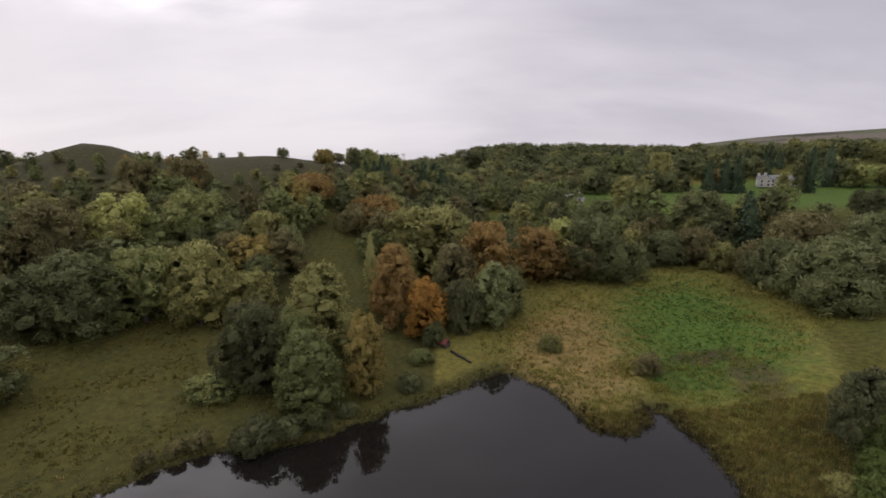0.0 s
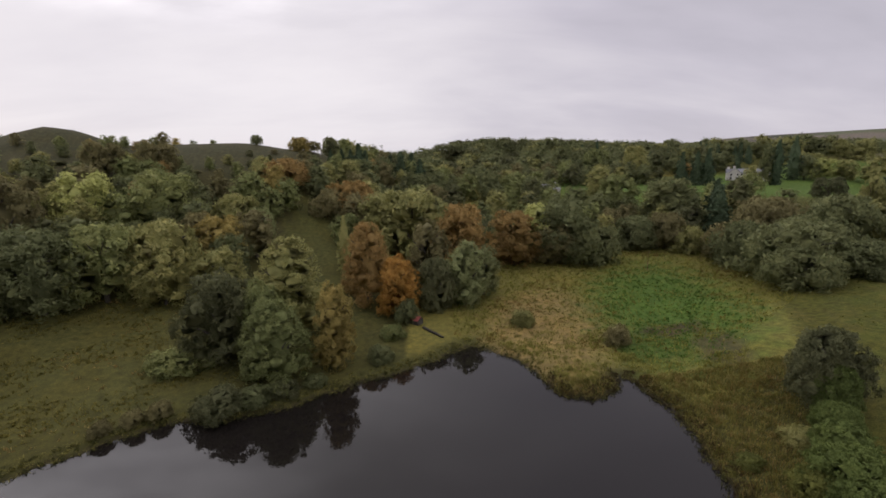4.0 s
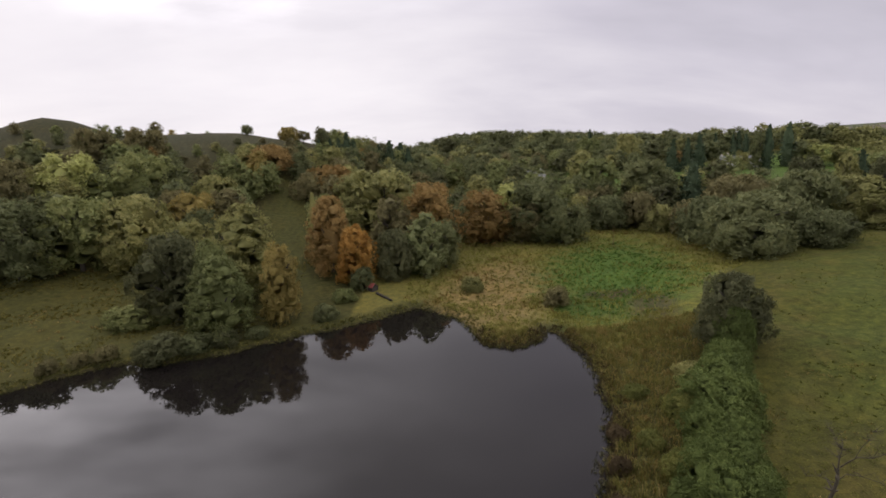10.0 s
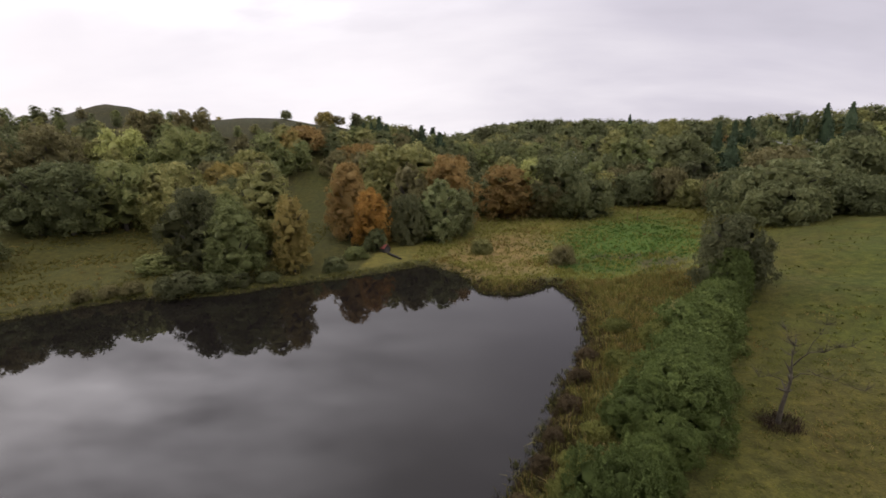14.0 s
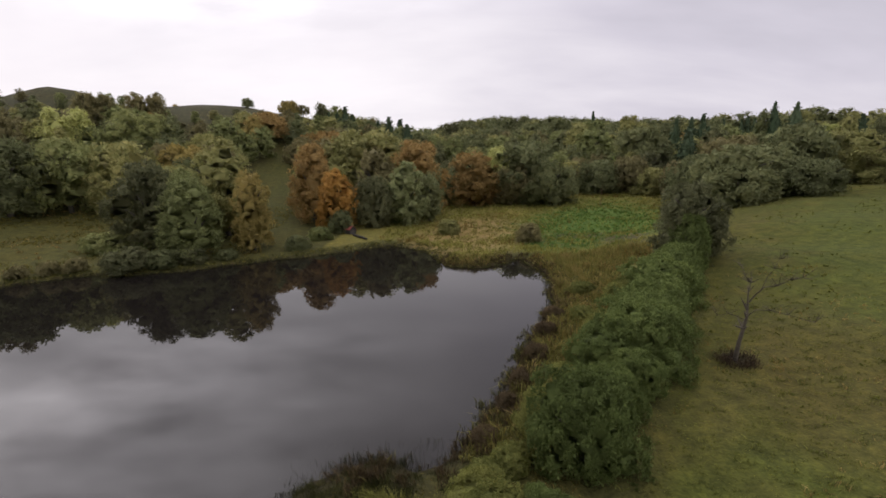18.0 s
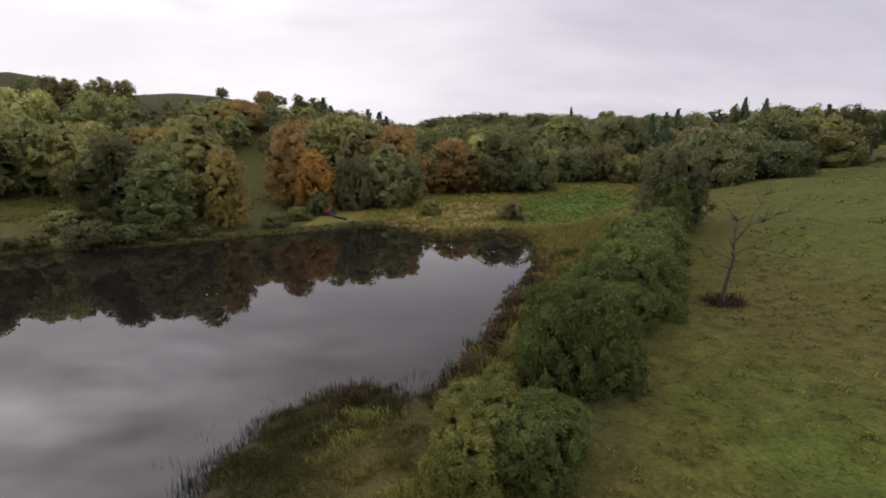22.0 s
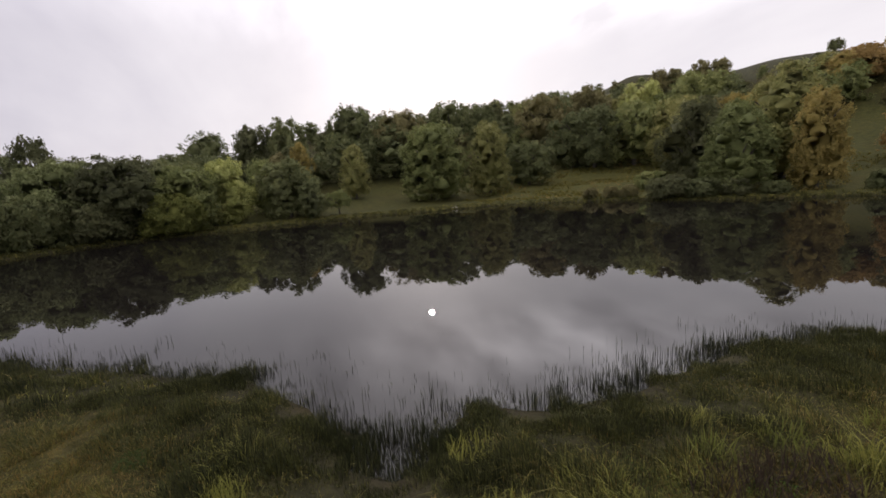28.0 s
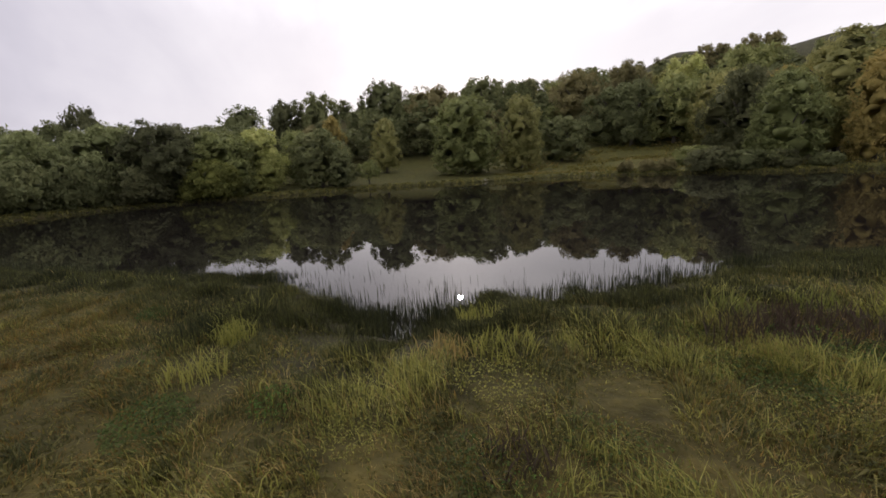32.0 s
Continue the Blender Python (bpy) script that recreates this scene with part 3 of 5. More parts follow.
def conifer_arrays(seed, tiers, per, size, kind="spruce"):
    """Tiers of drooping boughs round a dense ragged heart."""
    r = np.random.RandomState(seed)
    V, F = [], []
    base, tall = 0, TALL[kind]

    def reach_at(z):
        return (1.02 - z) ** 0.72 if kind == "spruce" else math.sin(math.pi * min(0.95, z * 0.8 + 0.18))

    rings, sides = 9, 9
    for i in range(rings):
        z = 0.04 + 0.94 * i / (rings - 1)
        for j in range(sides):
            a, q = 2 * math.pi * (j + 0.5 * (i % 2)) / sides, 0.6 * reach_at(z) * r.uniform(0.7, 1.15)
            V.append(np.array([(q * math.cos(a), q * math.sin(a), z * tall)]))
            if i:
                b = (i - 1) * sides
                F.append([b + j, b + (j + 1) % sides, b + sides + (j + 1) % sides, b + sides + j])
    base = rings * sides
    for k in range(tiers):
        z = 0.05 + 0.93 * k / tiers
        reach = reach_at(z) * r.uniform(0.8, 1.15)
        boughs = max(5, int(per * (1.15 - z)))
        for b in range(boughs):
            a = 2 * math.pi * (b + r.uniform()) / boughs
            length = reach * r.uniform(0.7, 1.15)
            m = max(3, int(7 * length) + 2)
            u = np.linspace(0.2, 1, m)
            c = np.stack([u * length * math.cos(a), u * length * math.sin(a), z * tall - 0.45 * u * length + 0.12 * u ** 2], 1)
            c += r.normal(scale=0.03, size=c.shape)
            way = np.tile((math.cos(a), math.sin(a), 0.5), (m, 1)) + r.normal(scale=0.6, size=(m, 3))
            q = leaf_quads(r, c, way, np.full(m, size))
            V.append(q.reshape(-1, 3))
            F += (np.arange(m * 4).reshape(-1, 4) + base).tolist()
            base += m * 4
    v = np.concatenate(V)
    v[:, 2] = np.clip(v[:, 2] / tall, 0.0, 1.06)
    return v, F, None


def tube(V, F, pts, radii, sides=7):
    """Adds a tapering limb along pts to the lists V and F."""
    first = len(V)
    for i, p in enumerate(pts):
        p = Vector(p)
        way = (Vector(pts[min(i + 1, len(pts) - 1)]) - Vector(pts[max(i - 1, 0)])).normalized()
        side = way.orthogonal().normalized()
        up_ = way.cross(side)
        for k in range(sides):
            a = 2 * math.pi * k / sides
            V.append(tuple(p + (side * math.cos(a) + up_ * math.sin(a)) * radii[i]))
    for i in range(len(pts) - 1):
        for k in range(sides):
            a, b = first + i * sides + k, first + i * sides + (k + 1) % sides
            F.append((a, b, b + sides, a + sides))
    F.append(tuple(first + (len(pts) - 1) * sides + k for k in range(sides)))


def trunk_mesh(seed, limbs=6, tall=0.75):
    """A trunk with limbs for a tree of half width 1 and height 1 (girth in the same measure)."""
    r = random.Random(seed)
    V, F = [], []
    lean = (r.uniform(-0.06, 0.06), r.uniform(-0.06, 0.06))
    pts = [(lean[0] * u * 2, lean[1] * u * 2, u * tall - 0.03) for u in (0, 0.05, 0.2, 0.45, 0.7, 1)]
    tube(V, F, pts, [0.1, 0.075, 0.062, 0.05, 0.035, 0.012])
    for k in range(limbs):
        u, a = r.uniform(0.3, 0.75), k * 2.4 + r.uniform(-0.4, 0.4)
        reach = r.uniform(0.4, 0.7)
        z0 = u * tall
        limb = [(lean[0] * u * 2 + reach * v * math.cos(a), lean[1] * u * 2 + reach * v * math.sin(a), z0 + 0.25 * v ** 0.8) for v in (0, 0.4, 0.75, 1)]
        tube(V, F, limb, [0.03, 0.022, 0.014, 0.005], 5)
    return mesh_of("trunk", V, F, BARK, True)


CROWNS = {}


def crown_mesh(kind, which, fine):
    key = (kind, which, fine)
    if key not in CROWNS:
        seed = which * 17 + len(kind) * 101 + (7 if fine else 0)
        if kind in ("spruce", "slim"):
            v, f, n = conifer_arrays(seed, 26 if fine else 16, 13 if fine else 9, 0.14 if fine else 0.2, kind)
        else:
            boughs, clumps, leaves, size = {"close": (34, 620, 48, 0.032), "near": (30, 380, 44, 0.045), True: (24, 230, 30, 0.064), False: (18, 130, 22, 0.082)}[fine]
            v, f, n = crown_arrays(seed, kind, boughs, clumps, leaves, size, {"close": 0.55, "near": 0.45}.get(fine, 0.4))
            n = n * (1, 1, TALL[kind])
            n /= np.linalg.norm(n, axis=1, keepdims=True)
        CROWNS[key] = mesh_of("crown", v, f, LEAF["green"], normals=n)
    return CROWNS[key]


TRUNKS = {}
LOOKS = {
    "green": "green", "dark": "dark green", "olive": "olive green", "yellow": "pale yellow-green", "gold": "golden olive", "orange": "bright orange",
    "rust": "rusty brown-orange", "red": "red", "brown": "dull brown", "needle": "dark needled", "willow": "grey-green", "umber": "dark umber", "hedge": "rich green", "hedge_olive": "yellowing olive", "withered": "withered dark brown",
}
COUNT = [0]


def tree(x, y, h, r, colour="green", shape="round", where="in the wood", fine=True, group="", name=""):
    """A tree or bush of height h and half width r, standing on the ground at x, y."""
    COUNT[0] += 1
    k = COUNT[0]
    conifer = shape in ("spruce", "slim")
    name = name or ("bush" if shape == "bush" else "conifer" if conifer else "tree")
    top = new(name)
    top.empty_display_size = 0.5
    z = height(x, y) - 0.08
    top.matrix_basis = Matrix.LocRotScale((x, y, z), Euler((0, 0, k * 2.399)), (r, r, h))
    what = {"bush": "bush", "spruce": "conifer with drooping tiers", "slim": "slender upright conifer"}.get(shape, "broadleaf tree in autumn leaf")
    tagged(top, " ".join(f"{LOOKS[colour]} {what} {where}".split()[:12]), "bush" if shape == "bush" else "tree", group or ("bushes" if shape == "bush" else "woodland trees"))
    tk = (shape, k % 4)
    if tk not in TRUNKS:
        TRUNKS[tk] = trunk_mesh(k, 0 if conifer else 7 if shape != "bush" else 5, 0.97 if conifer else 0.5 if shape == "bush" else 0.78)
    part("trunk", TRUNKS[tk], top)
    kind = "bush" if shape == "round" and h < 1.7 * r else shape
    crown = part("crown", crown_mesh(kind, k % 5, fine), top)
    crown.material_slots[0].link = "OBJECT"
    crown.material_slots[0].material = LEAF[colour]
    return top

# ---- trees that stand out ----
# the bank trees across the lake
tree(-32.7, 74.4, 16.9, 6.4, "umber", "round", "on the far bank", fine="near")
tree(-21.1, 67.1, 14.2, 5.6, "green", "tall", "beside the water", fine="near")
tree(-23.1, 84.3, 20.0, 7.7, "olive", "tall", "on the far bank", fine="near")
tree(-24.8, 73.3, 15.1, 4.1, "green", "round", "on the far bank", fine="near")
tree(-12.5, 72.5, 15.3, 4.1, "gold", "tall", "on the far bank", fine="near")
tree(-2.4, 95.8, 14.8, 4.9, "orange", "tall", "above the lake inlet", fine="near")
tree(-10.1, 104.2, 19.9, 6.6, "rust", "tall", "above the lake inlet", fine="near")
tree(-18.3, 120.2, 17.2, 2.5, "olive", "slim", "on the grassy slope")
tree(-0.2, 139.9, 25.3, 13.7, "olive", "round", "behind the inlet")
tree(-9.1, 145.5, 20.3, 9.5, "olive", "round", "behind the inlet")
tree(4.8, 111.8, 20.0, 6.3, "brown", "tall", "behind the inlet")
tree(15.5, 129.1, 22.2, 8.9, "rust", "round", "behind the inlet")
tree(14.0, 103.1, 16.2, 5.6, "willow", "tall", "beside the inlet", fine="near")
tree(6.3, 99.8, 12.0, 5.1, "umber", "bush", "beside the inlet")
tree(10.6, 105.5, 10.6, 5.0, "hedge", "round", "beside the inlet")
tree(19.5, 110.4, 13.4, 4.4, "dark", "round", "beside the inlet")
tree(-29.3, 162.0, 10.5, 7.3, "brown", "round", "on the wooded slope")
tree(-22.6, 168.1, 13.9, 9.8, "rust", "round", "on the wooded slope")
tree(34.2, 140.1, 18.4, 9.2, "rust", "round", "at the marsh edge")
tree(43.6, 146.0, 18.7, 6.7, "yellow", "round", "at the marsh edge")
tree(51.7, 141.3, 21.2, 10.2, "dark", "round", "at the marsh edge")
tree(58.7, 136.4, 13.3, 8.1, "dark", "round", "at the marsh edge")
tree(46.3, 138.9, 13.4, 7.3, "brown", "round", "at the marsh edge")
tree(77.8, 146.2, 11.2, 7.7, "dark", "round", "at the marsh edge")
tree(87.8, 144.1, 11.7, 6.6, "brown", "bush", "at the marsh edge")
tree(92.1, 137.8, 8.3, 5.4, "olive", "bush", "at the marsh edge")
tree(99.1, 162.9, 19.1, 10.0, "dark", "round", "behind the marsh")
tree(114.9, 158.6, 17.8, 6.2, "needle", "spruce", "behind the marsh")
tree(85.6, 197.8, 19.8, 8.9, "olive", "tall", "behind the marsh")
tree(88.7, 185.4, 17.1, 8.4, "green", "round", "behind the marsh")
# the woods by the pasture
tree(99.4, 104.9, 13.7, 12.1, "dark", "round", "at the pasture edge")
tree(92.6, 94.9, 9.5, 7.8, "dark", "round", "at the pasture edge")
tree(97.4, 119.5, 12.7, 8.1, "dark", "round", "at the pasture edge")
tree(121.7, 115.6, 15.7, 10.2, "dark", "round", "at the pasture edge")
tree(115.9, 134.2, 14.9, 11.7, "brown", "round", "at the pasture edge")
tree(98.8, 128.4, 10.3, 6.9, "brown", "bush", "at the pasture edge")
tree(110.7, 150.6, 17.5, 6.0, "needle", "spruce", "at the pasture edge")
tree(110.5, 113.7, 12.8, 11.3, "dark", "round", "at the pasture edge")
tree(110.1, 95.2, 8.2, 7.6, "dark", "round", "at the pasture edge")
tree(131.7, 109.4, 13.7, 7.9, "olive", "round", "at the pasture edge")
tree(138.6, 109.8, 7.8, 5.5, "brown", "round", "at the pasture edge")
tree(167.9, 130.0, 14.5, 8.4, "dark", "open", "at the pasture edge")
# the hill wood, nearest rows
tree(-91.1, 127.8, 18.9, 8.2, "yellow", "round", "in the hill wood")
tree(-54.5, 139.0, 12.3, 7.6, "olive", "round", "on the grassy slope")
tree(-46.0, 134.7, 10.4, 3.9, "willow", "bush", "on the grassy slope")
tree(-58.6, 106.0, 15.7, 9.3, "olive", "round", "at the wood edge")
tree(-68.0, 97.6, 17.8, 8.0, "green", "round", "at the wood edge")
tree(-75.2, 89.5, 17.8, 8.2, "dark", "round", "at the wood edge")
tree(-81.1, 86.8, 16.3, 7.3, "dark", "round", "at the wood edge")
tree(-44.7, 101.9, 12.2, 6.1, "olive", "round", "at the wood edge")
tree(-74.9, 134.7, 19.2, 9.5, "green", "round", "in the hill wood")
tree(-51.7, 180.1, 10.2, 9.8, "rust", "round", "in the hill wood")
tree(-99.2, 111.0, 21.0, 8.5, "brown", "round", "in the hill wood")
# trees at the west end, seen last
tree(-71.0, 35.8, 17.6, 8.5, "green", "round", "on the western bank", fine="near")
tree(-70.9, 50.5, 18.2, 5.6, "olive", "tall", "on the western bank", fine="near")
tree(-75.2, 65.6, 11.9, 6.4, "dark", "round", "on the western bank")
tree(-88.1, 20.9, 13.9, 4.2, "olive", "tall", "on the western bank", fine="near")
tree(-60.8, 5.3, 7.1, 2.6, "dark", "tall", "on the western bank")
tree(-63.4, 10.8, 4.8, 2.5, "green", "open", "on the western bank")
tree(-67.0, -9.0, 11.8, 5.2, "yellow", "round", "on the western bank", fine="near")
tree(-58.6, -16.8, 6.0, 4.9, "hedge_olive", "bush", "leaning over the water", fine="near")
tree(-62.0, -14.4, 10.6, 5.6, "green", "round", "leaning over the water", fine="near")
tree(-59.4, -24.0, 12.4, 6.2, "umber", "round", "leaning over the water", fine="near")
tree(-56.8, -26.4, 5.4, 4.6, "umber", "bush", "leaning over the water")
tree(-60.6, -31.4, 12.2, 5.4, "willow", "round", "leaning over the water", fine="near")
tree(-54.6, -33.2, 7.0, 4.4, "dark", "bush", "leaning over the water")
tree(-57.4, -40.2, 11.0, 5.0, "willow", "round", "on the western bank")
tree(-50.2, -39.0, 6.5, 4.5, "dark", "bush", "leaning over the water")
tree(-78.0, -1.3, 11.8, 4.4, "green", "round", "on the western bank")
tree(-100.0, 9.6, 16.4, 3.6, "gold", "tall", "on the western bank")
tree(-93.0, 3.0, 13.5, 4.4, "brown", "tall", "on the western bank")
tree(-93.0, -43.5, 18.4, 4.6, "umber", "open", "behind the western bank")
tree(-86.0, -46.5, 14.6, 5.4, "dark", "round", "behind the western bank")
tree(-80.0, -52.0, 12.8, 5.6, "willow", "open", "behind the western bank")
tree(-72.0, -33.0, 12.9, 5.6, "umber", "round", "behind the western bank")
tree(-72.6, -23.2, 13.1, 5.8, "umber", "round", "behind the western bank")
tree(-93.0, -18.7, 14.4, 6.6, "dark", "round", "behind the western bank")
tree(-82.0, -12.0, 13.0, 6.0, "dark", "round", "behind the western bank")
tree(-121.3, 29.9, 24.4, 8.6, "dark", "round", "in the hill wood")
tree(-118.4, 45.8, 20.7, 8.8, "brown", "round", "in the hill wood")
tree(-114.5, 62.4, 22.5, 11.0, "dark", "round", "in the hill wood")
tree(-111.5, 74.2, 19.9, 6.1, "dark", "open", "in the hill wood")
tree(-125.1, 9.3, 22.9, 6.5, "dark", "round", "in the hill wood")
tree(-125.9, -1.0, 22.6, 7.3, "umber", "round", "in the hill wood")
tree(-116.0, -13.5, 20.4, 7.5, "dark", "round", "in the hill wood")
tree(-105.9, 94.6, 20.8, 9.3, "brown", "round", "in the hill wood")
tree(-111.8, 103.3, 20.0, 8.7, "dark", "round", "in the hill wood")
# bushes on the far bank
for x, y, h, r in ((-40.4, 54.2, 1.9, 1.4), (-37.4, 56.4, 2.0, 1.6), (-34.8, 58.2, 2.1, 1.7)):
    tree(x, y, h, r, "brown", "bush", "on the open bank")
tree(-39.7, 72.3, 3.6, 4.8, "green", "bush", "on the open bank")
tree(-36.2, 74.9, 2.5, 3.3, "green", "bush", "on the open bank")
tree(-0.4, 92.2, 5.2, 2.7, "dark", "bush", "by the inlet")
tree(-3.0, 83.7, 2.8, 2.6, "green", "bush", "by the inlet")
# bushes in the marsh
tree(40.7, 76.6, 3.6, 2.6, "brown", "bush", "in the marsh")
tree(24.9, 88.2, 3.2, 2.5, "olive", "bush", "in the marsh")
for x, y, h, r, c in ((-26.4, 58.6, 3.6, 3.6, "umber"), (-22.4, 60.4, 2.8, 2.6, "dark"), (-18.6, 62.4, 2.6, 2.4, "umber"), (-14.4, 65.4, 1.8, 1.8, "dark"), (-4.6, 73.6, 2.6, 2.6, "dark")):
    tree(x, y, h, r, c, "bush", "at the water edge")
# the hedge between lake and pasture
for x, y, h, r, c in ((26.0, 6.2, 2.6, 1.9, "hedge_olive"), (27.2, 5.0, 2.4, 1.8, "hedge"), (24.9, 4.6, 2.0, 1.5, "hedge_olive"), (28.2, 6.6, 2.1, 1.5, "hedge"), (25.4, 8.0, 1.8, 1.6, "hedge_olive"),
                      (31.3, 11.6, 5.0, 2.7, "hedge"), (29.4, 13.6, 2.3, 1.5, "hedge_olive"), (34.0, 15.2, 3.4, 2.0, "hedge"), (36.6, 18.2, 3.0, 2.0, "hedge"),
                      (35.6, 21.4, 3.2, 2.5, "hedge"), (39.0, 22.6, 4.8, 3.7, "hedge"), (41.6, 27.2, 4.2, 3.4, "hedge"), (38.2, 27.2, 2.6, 2.2, "hedge_olive"),
                      (44.2, 31.8, 4.2, 3.5, "hedge"), (47.0, 36.4, 4.8, 4.1, "hedge"), (43.6, 37.0, 2.6, 2.2, "hedge_olive"), (50.6, 41.0, 4.4, 3.5, "hedge"), (53.4, 44.6, 4.6, 3.0, "hedge"), (48.6, 44.6, 2.2, 2.2, "olive")):
    tree(x, y, h, r, c, "bush", "in the lakeside hedge", fine="close" if y < 30 else "near")
for x, y, h, r, c in ((31.4, 24.6, 1.3, 1.1, "withered"), (29.4, 20.4, 1.2, 0.9, "withered"), (28.0, 17.4, 1.1, 0.8, "withered"), (26.2, 13.6, 1.0, 0.9, "withered"), (33.2, 29.4, 1.3, 1.1, "withered"), (35.2, 34.6, 1.2, 1.2, "withered"),
                      (27.4, 11.2, 1.2, 1.2, "hedge_olive"), (26.0, 10.2, 1.0, 1.1, "hedge_olive"), (30.2, 17.0, 1.3, 1.2, "hedge_olive"), (32.6, 20.6, 1.2, 1.1, "hedge_olive"), (37.6, 32.6, 1.4, 1.4, "hedge_olive"), (40.4, 42.0, 1.3, 1.6, "hedge_olive")):
    tree(x, y, h, r, c, "bush", "among the withered reeds", fine="near")
tree(57.7, 51.2, 11.0, 4.8, "umber", "tree_dome", "in the lakeside hedge", fine="near")
tree(56.4, 48.2, 7.2, 2.6, "hedge", "bush", "in the lakeside hedge", fine="near")
tree(60.6, 55.4, 7.4, 3.6, "umber", "round", "in the lakeside hedge")

# ---- woods that fill the slopes ----
PALETTE = ["dark"] * 8 + ["green"] * 6 + ["olive"] * 4 + ["brown"] * 3 + ["rust"] + ["gold"]


MANY = {}


def scatter(seed, n, box, gap, ok, make):
    """Up to n places in a box (x0, y0, x1, y1), gap metres apart, where ok(x, y) holds."""
    r = random.Random(seed)
    got = [(o.location.x, o.location.y) for o in scene.objects if o.type == "EMPTY"] + [(p[0], p[1]) for some in MANY.values() for p in some]
    for _ in range(n):
        x, y = r.uniform(box[0], box[2]), r.uniform(box[1], box[3])
        near = np.array(got)
        if ((near[:, 0] - x) ** 2 + (near[:, 1] - y) ** 2).min() < gap * gap or not ok(x, y):
            continue
        got.append((x, y))
        make(x, y, r)


def in_hill_wood(x, y):
    d, z = float(shore_distance(x, y)), height(x, y)
    az = math.degrees(math.atan2(-x, y - 30))
    if not (6 < az < 118) or d < 34 or z > (37 if x > -108 else 45):
        return False
    edge = 46 if az > 28 else 60
    if d < edge + 6 * math.sin(x * 0.15):
        return False
    strip = blob(np.array(x), np.array(y), -29, 126, 12, 44, 14)
    return strip < 0.3


# darker leaf colours for the western back wood, painting in its shade
SHADY = ["dark"] * 7 + ["umber"] * 3 + ["green"] * 2 + ["brown"]


def deep(x, y, h, r, colour):
    """Marks a tree of the deep wood, which is later joined with the others of its colour."""
    MANY.setdefault(colour, []).append((x, y, h, r))


def hill_tree(x, y, r):
    d, z = float(shore_distance(x, y)), height(x, y)
    h = r.uniform(8, 15.5) * (1 - 0.5 * ramp(z, 24, 37))
    if -5 < y < 105:
        away = math.hypot(x - 22, y + 6)
        h = r.uniform(14, 18.5) if away < 146 else h * 0.72
    if x < -60 and y < 112:
        if d < 56:
            return
        deep(x, y, h, h * r.uniform(0.42, 0.55), r.choice(SHADY))
    elif d < 76 and x > -120:
        tree(x, y, h, h * r.uniform(0.38, 0.48), r.choice(PALETTE), r.choice(["round", "round", "tall"]), "in the hill wood")
    else:
        deep(x, y, h, h * r.uniform(0.4, 0.52), r.choice(PALETTE))


scatter(11, 5600, (-215, -70, 0, 250), 7.8, in_hill_wood, hill_tree)


def ridge_scrub(x, y):
    az = math.degrees(math.atan2(-x, y - 30))
    return 14 < az < 62 and 31 < height(x, y) < 41.5 and blob(np.array(x), np.array(y), -29, 126, 12, 44, 14) < 0.3


scatter(14, 900, (-170, 110, -24, 245), 4.6, ridge_scrub, lambda x, y, r: deep(x, y, r.uniform(1.4, 3.2), r.uniform(1.4, 2.6), r.choice(["umber", "umber", "dark", "brown"])) if r.random() < 0.6 else None)


DARKER = ["dark"] * 9 + ["umber"] * 4 + ["green"] * 6 + ["olive"] * 2 + ["brown"] * 2


def in_valley_wood(x, y):
    az = math.degrees(math.atan2(-x, y - 30))
    if not (-44 < az < 12) or y < 146 or y > 290:
        return False
    if x > 62 and 176 < y < 262 and x > 70 + 0.1 * (y - 176):
        return False
    return blob(np.array(x), np.array(y), 30, 205, 17, 15) < 0.3 and blob(np.array(x), np.array(y), -29, 126, 12, 44, 14) < 0.3


def valley_tree(x, y, r):
    h = r.uniform(10, 15)
    if y < 165:
        tree(x, y, h, h * r.uniform(0.36, 0.46), r.choice(DARKER), r.choice(["round", "round", "tall"]), "in the valley wood", fine=False)
    else:
        deep(x, y, h, h * r.uniform(0.38, 0.5), r.choice(DARKER))


scatter(12, 2600, (-60, 146, 150, 290), 8.0, in_valley_wood, valley_tree)


def pasture_tree(x, y, r):
    h = r.uniform(9, 14)
    deep(x, y, h, h * r.uniform(0.4, 0.5), r.choice(PALETTE))


scatter(13, 500, (120, 90, 330, 200), 9.0, lambda x, y: y > 60 + 0.5 * x and y < 150 + 0.2 * (x - 120), pasture_tree)


def joined(name, places, kinds, colour, label):
    """Many crowns and stems of one colour as one mesh."""
    r = random.Random(len(places))
    V, F, N = [], [], []
    base = 0
    for x, y, hh, rr in places:
        v, f, n = kinds[r.randrange(len(kinds))]
        a = r.uniform(0, 6.28)
        c, s = math.cos(a), math.sin(a)
        V.append(np.stack([(v[:, 0] * c - v[:, 1] * s) * rr + x, (v[:, 0] * s + v[:, 1] * c) * rr + y, v[:, 2] * hh + height(x, y) - 0.3], 1))
        if n is not None:
            N.append(np.stack([n[:, 0] * c - n[:, 1] * s, n[:, 0] * s + n[:, 1] * c, n[:, 2]], 1))
        F += [[i + base for i in q] for q in f]
        base += len(v)
    me = mesh_of(name, np.concatenate(V), F, LEAF[colour], normals=np.concatenate(N) if N else None)
    tagged(new(name, me), label, "woodland", kind="stuff")


DEEP = [crown_arrays(300 + k, ("round", "tall")[k % 2], 16, 110, 16, 0.085) for k in range(6)]
for colour, places in MANY.items():
    joined("woodland", places, DEEP, colour, f"{LOOKS[colour]} trees massed in the deep wood")


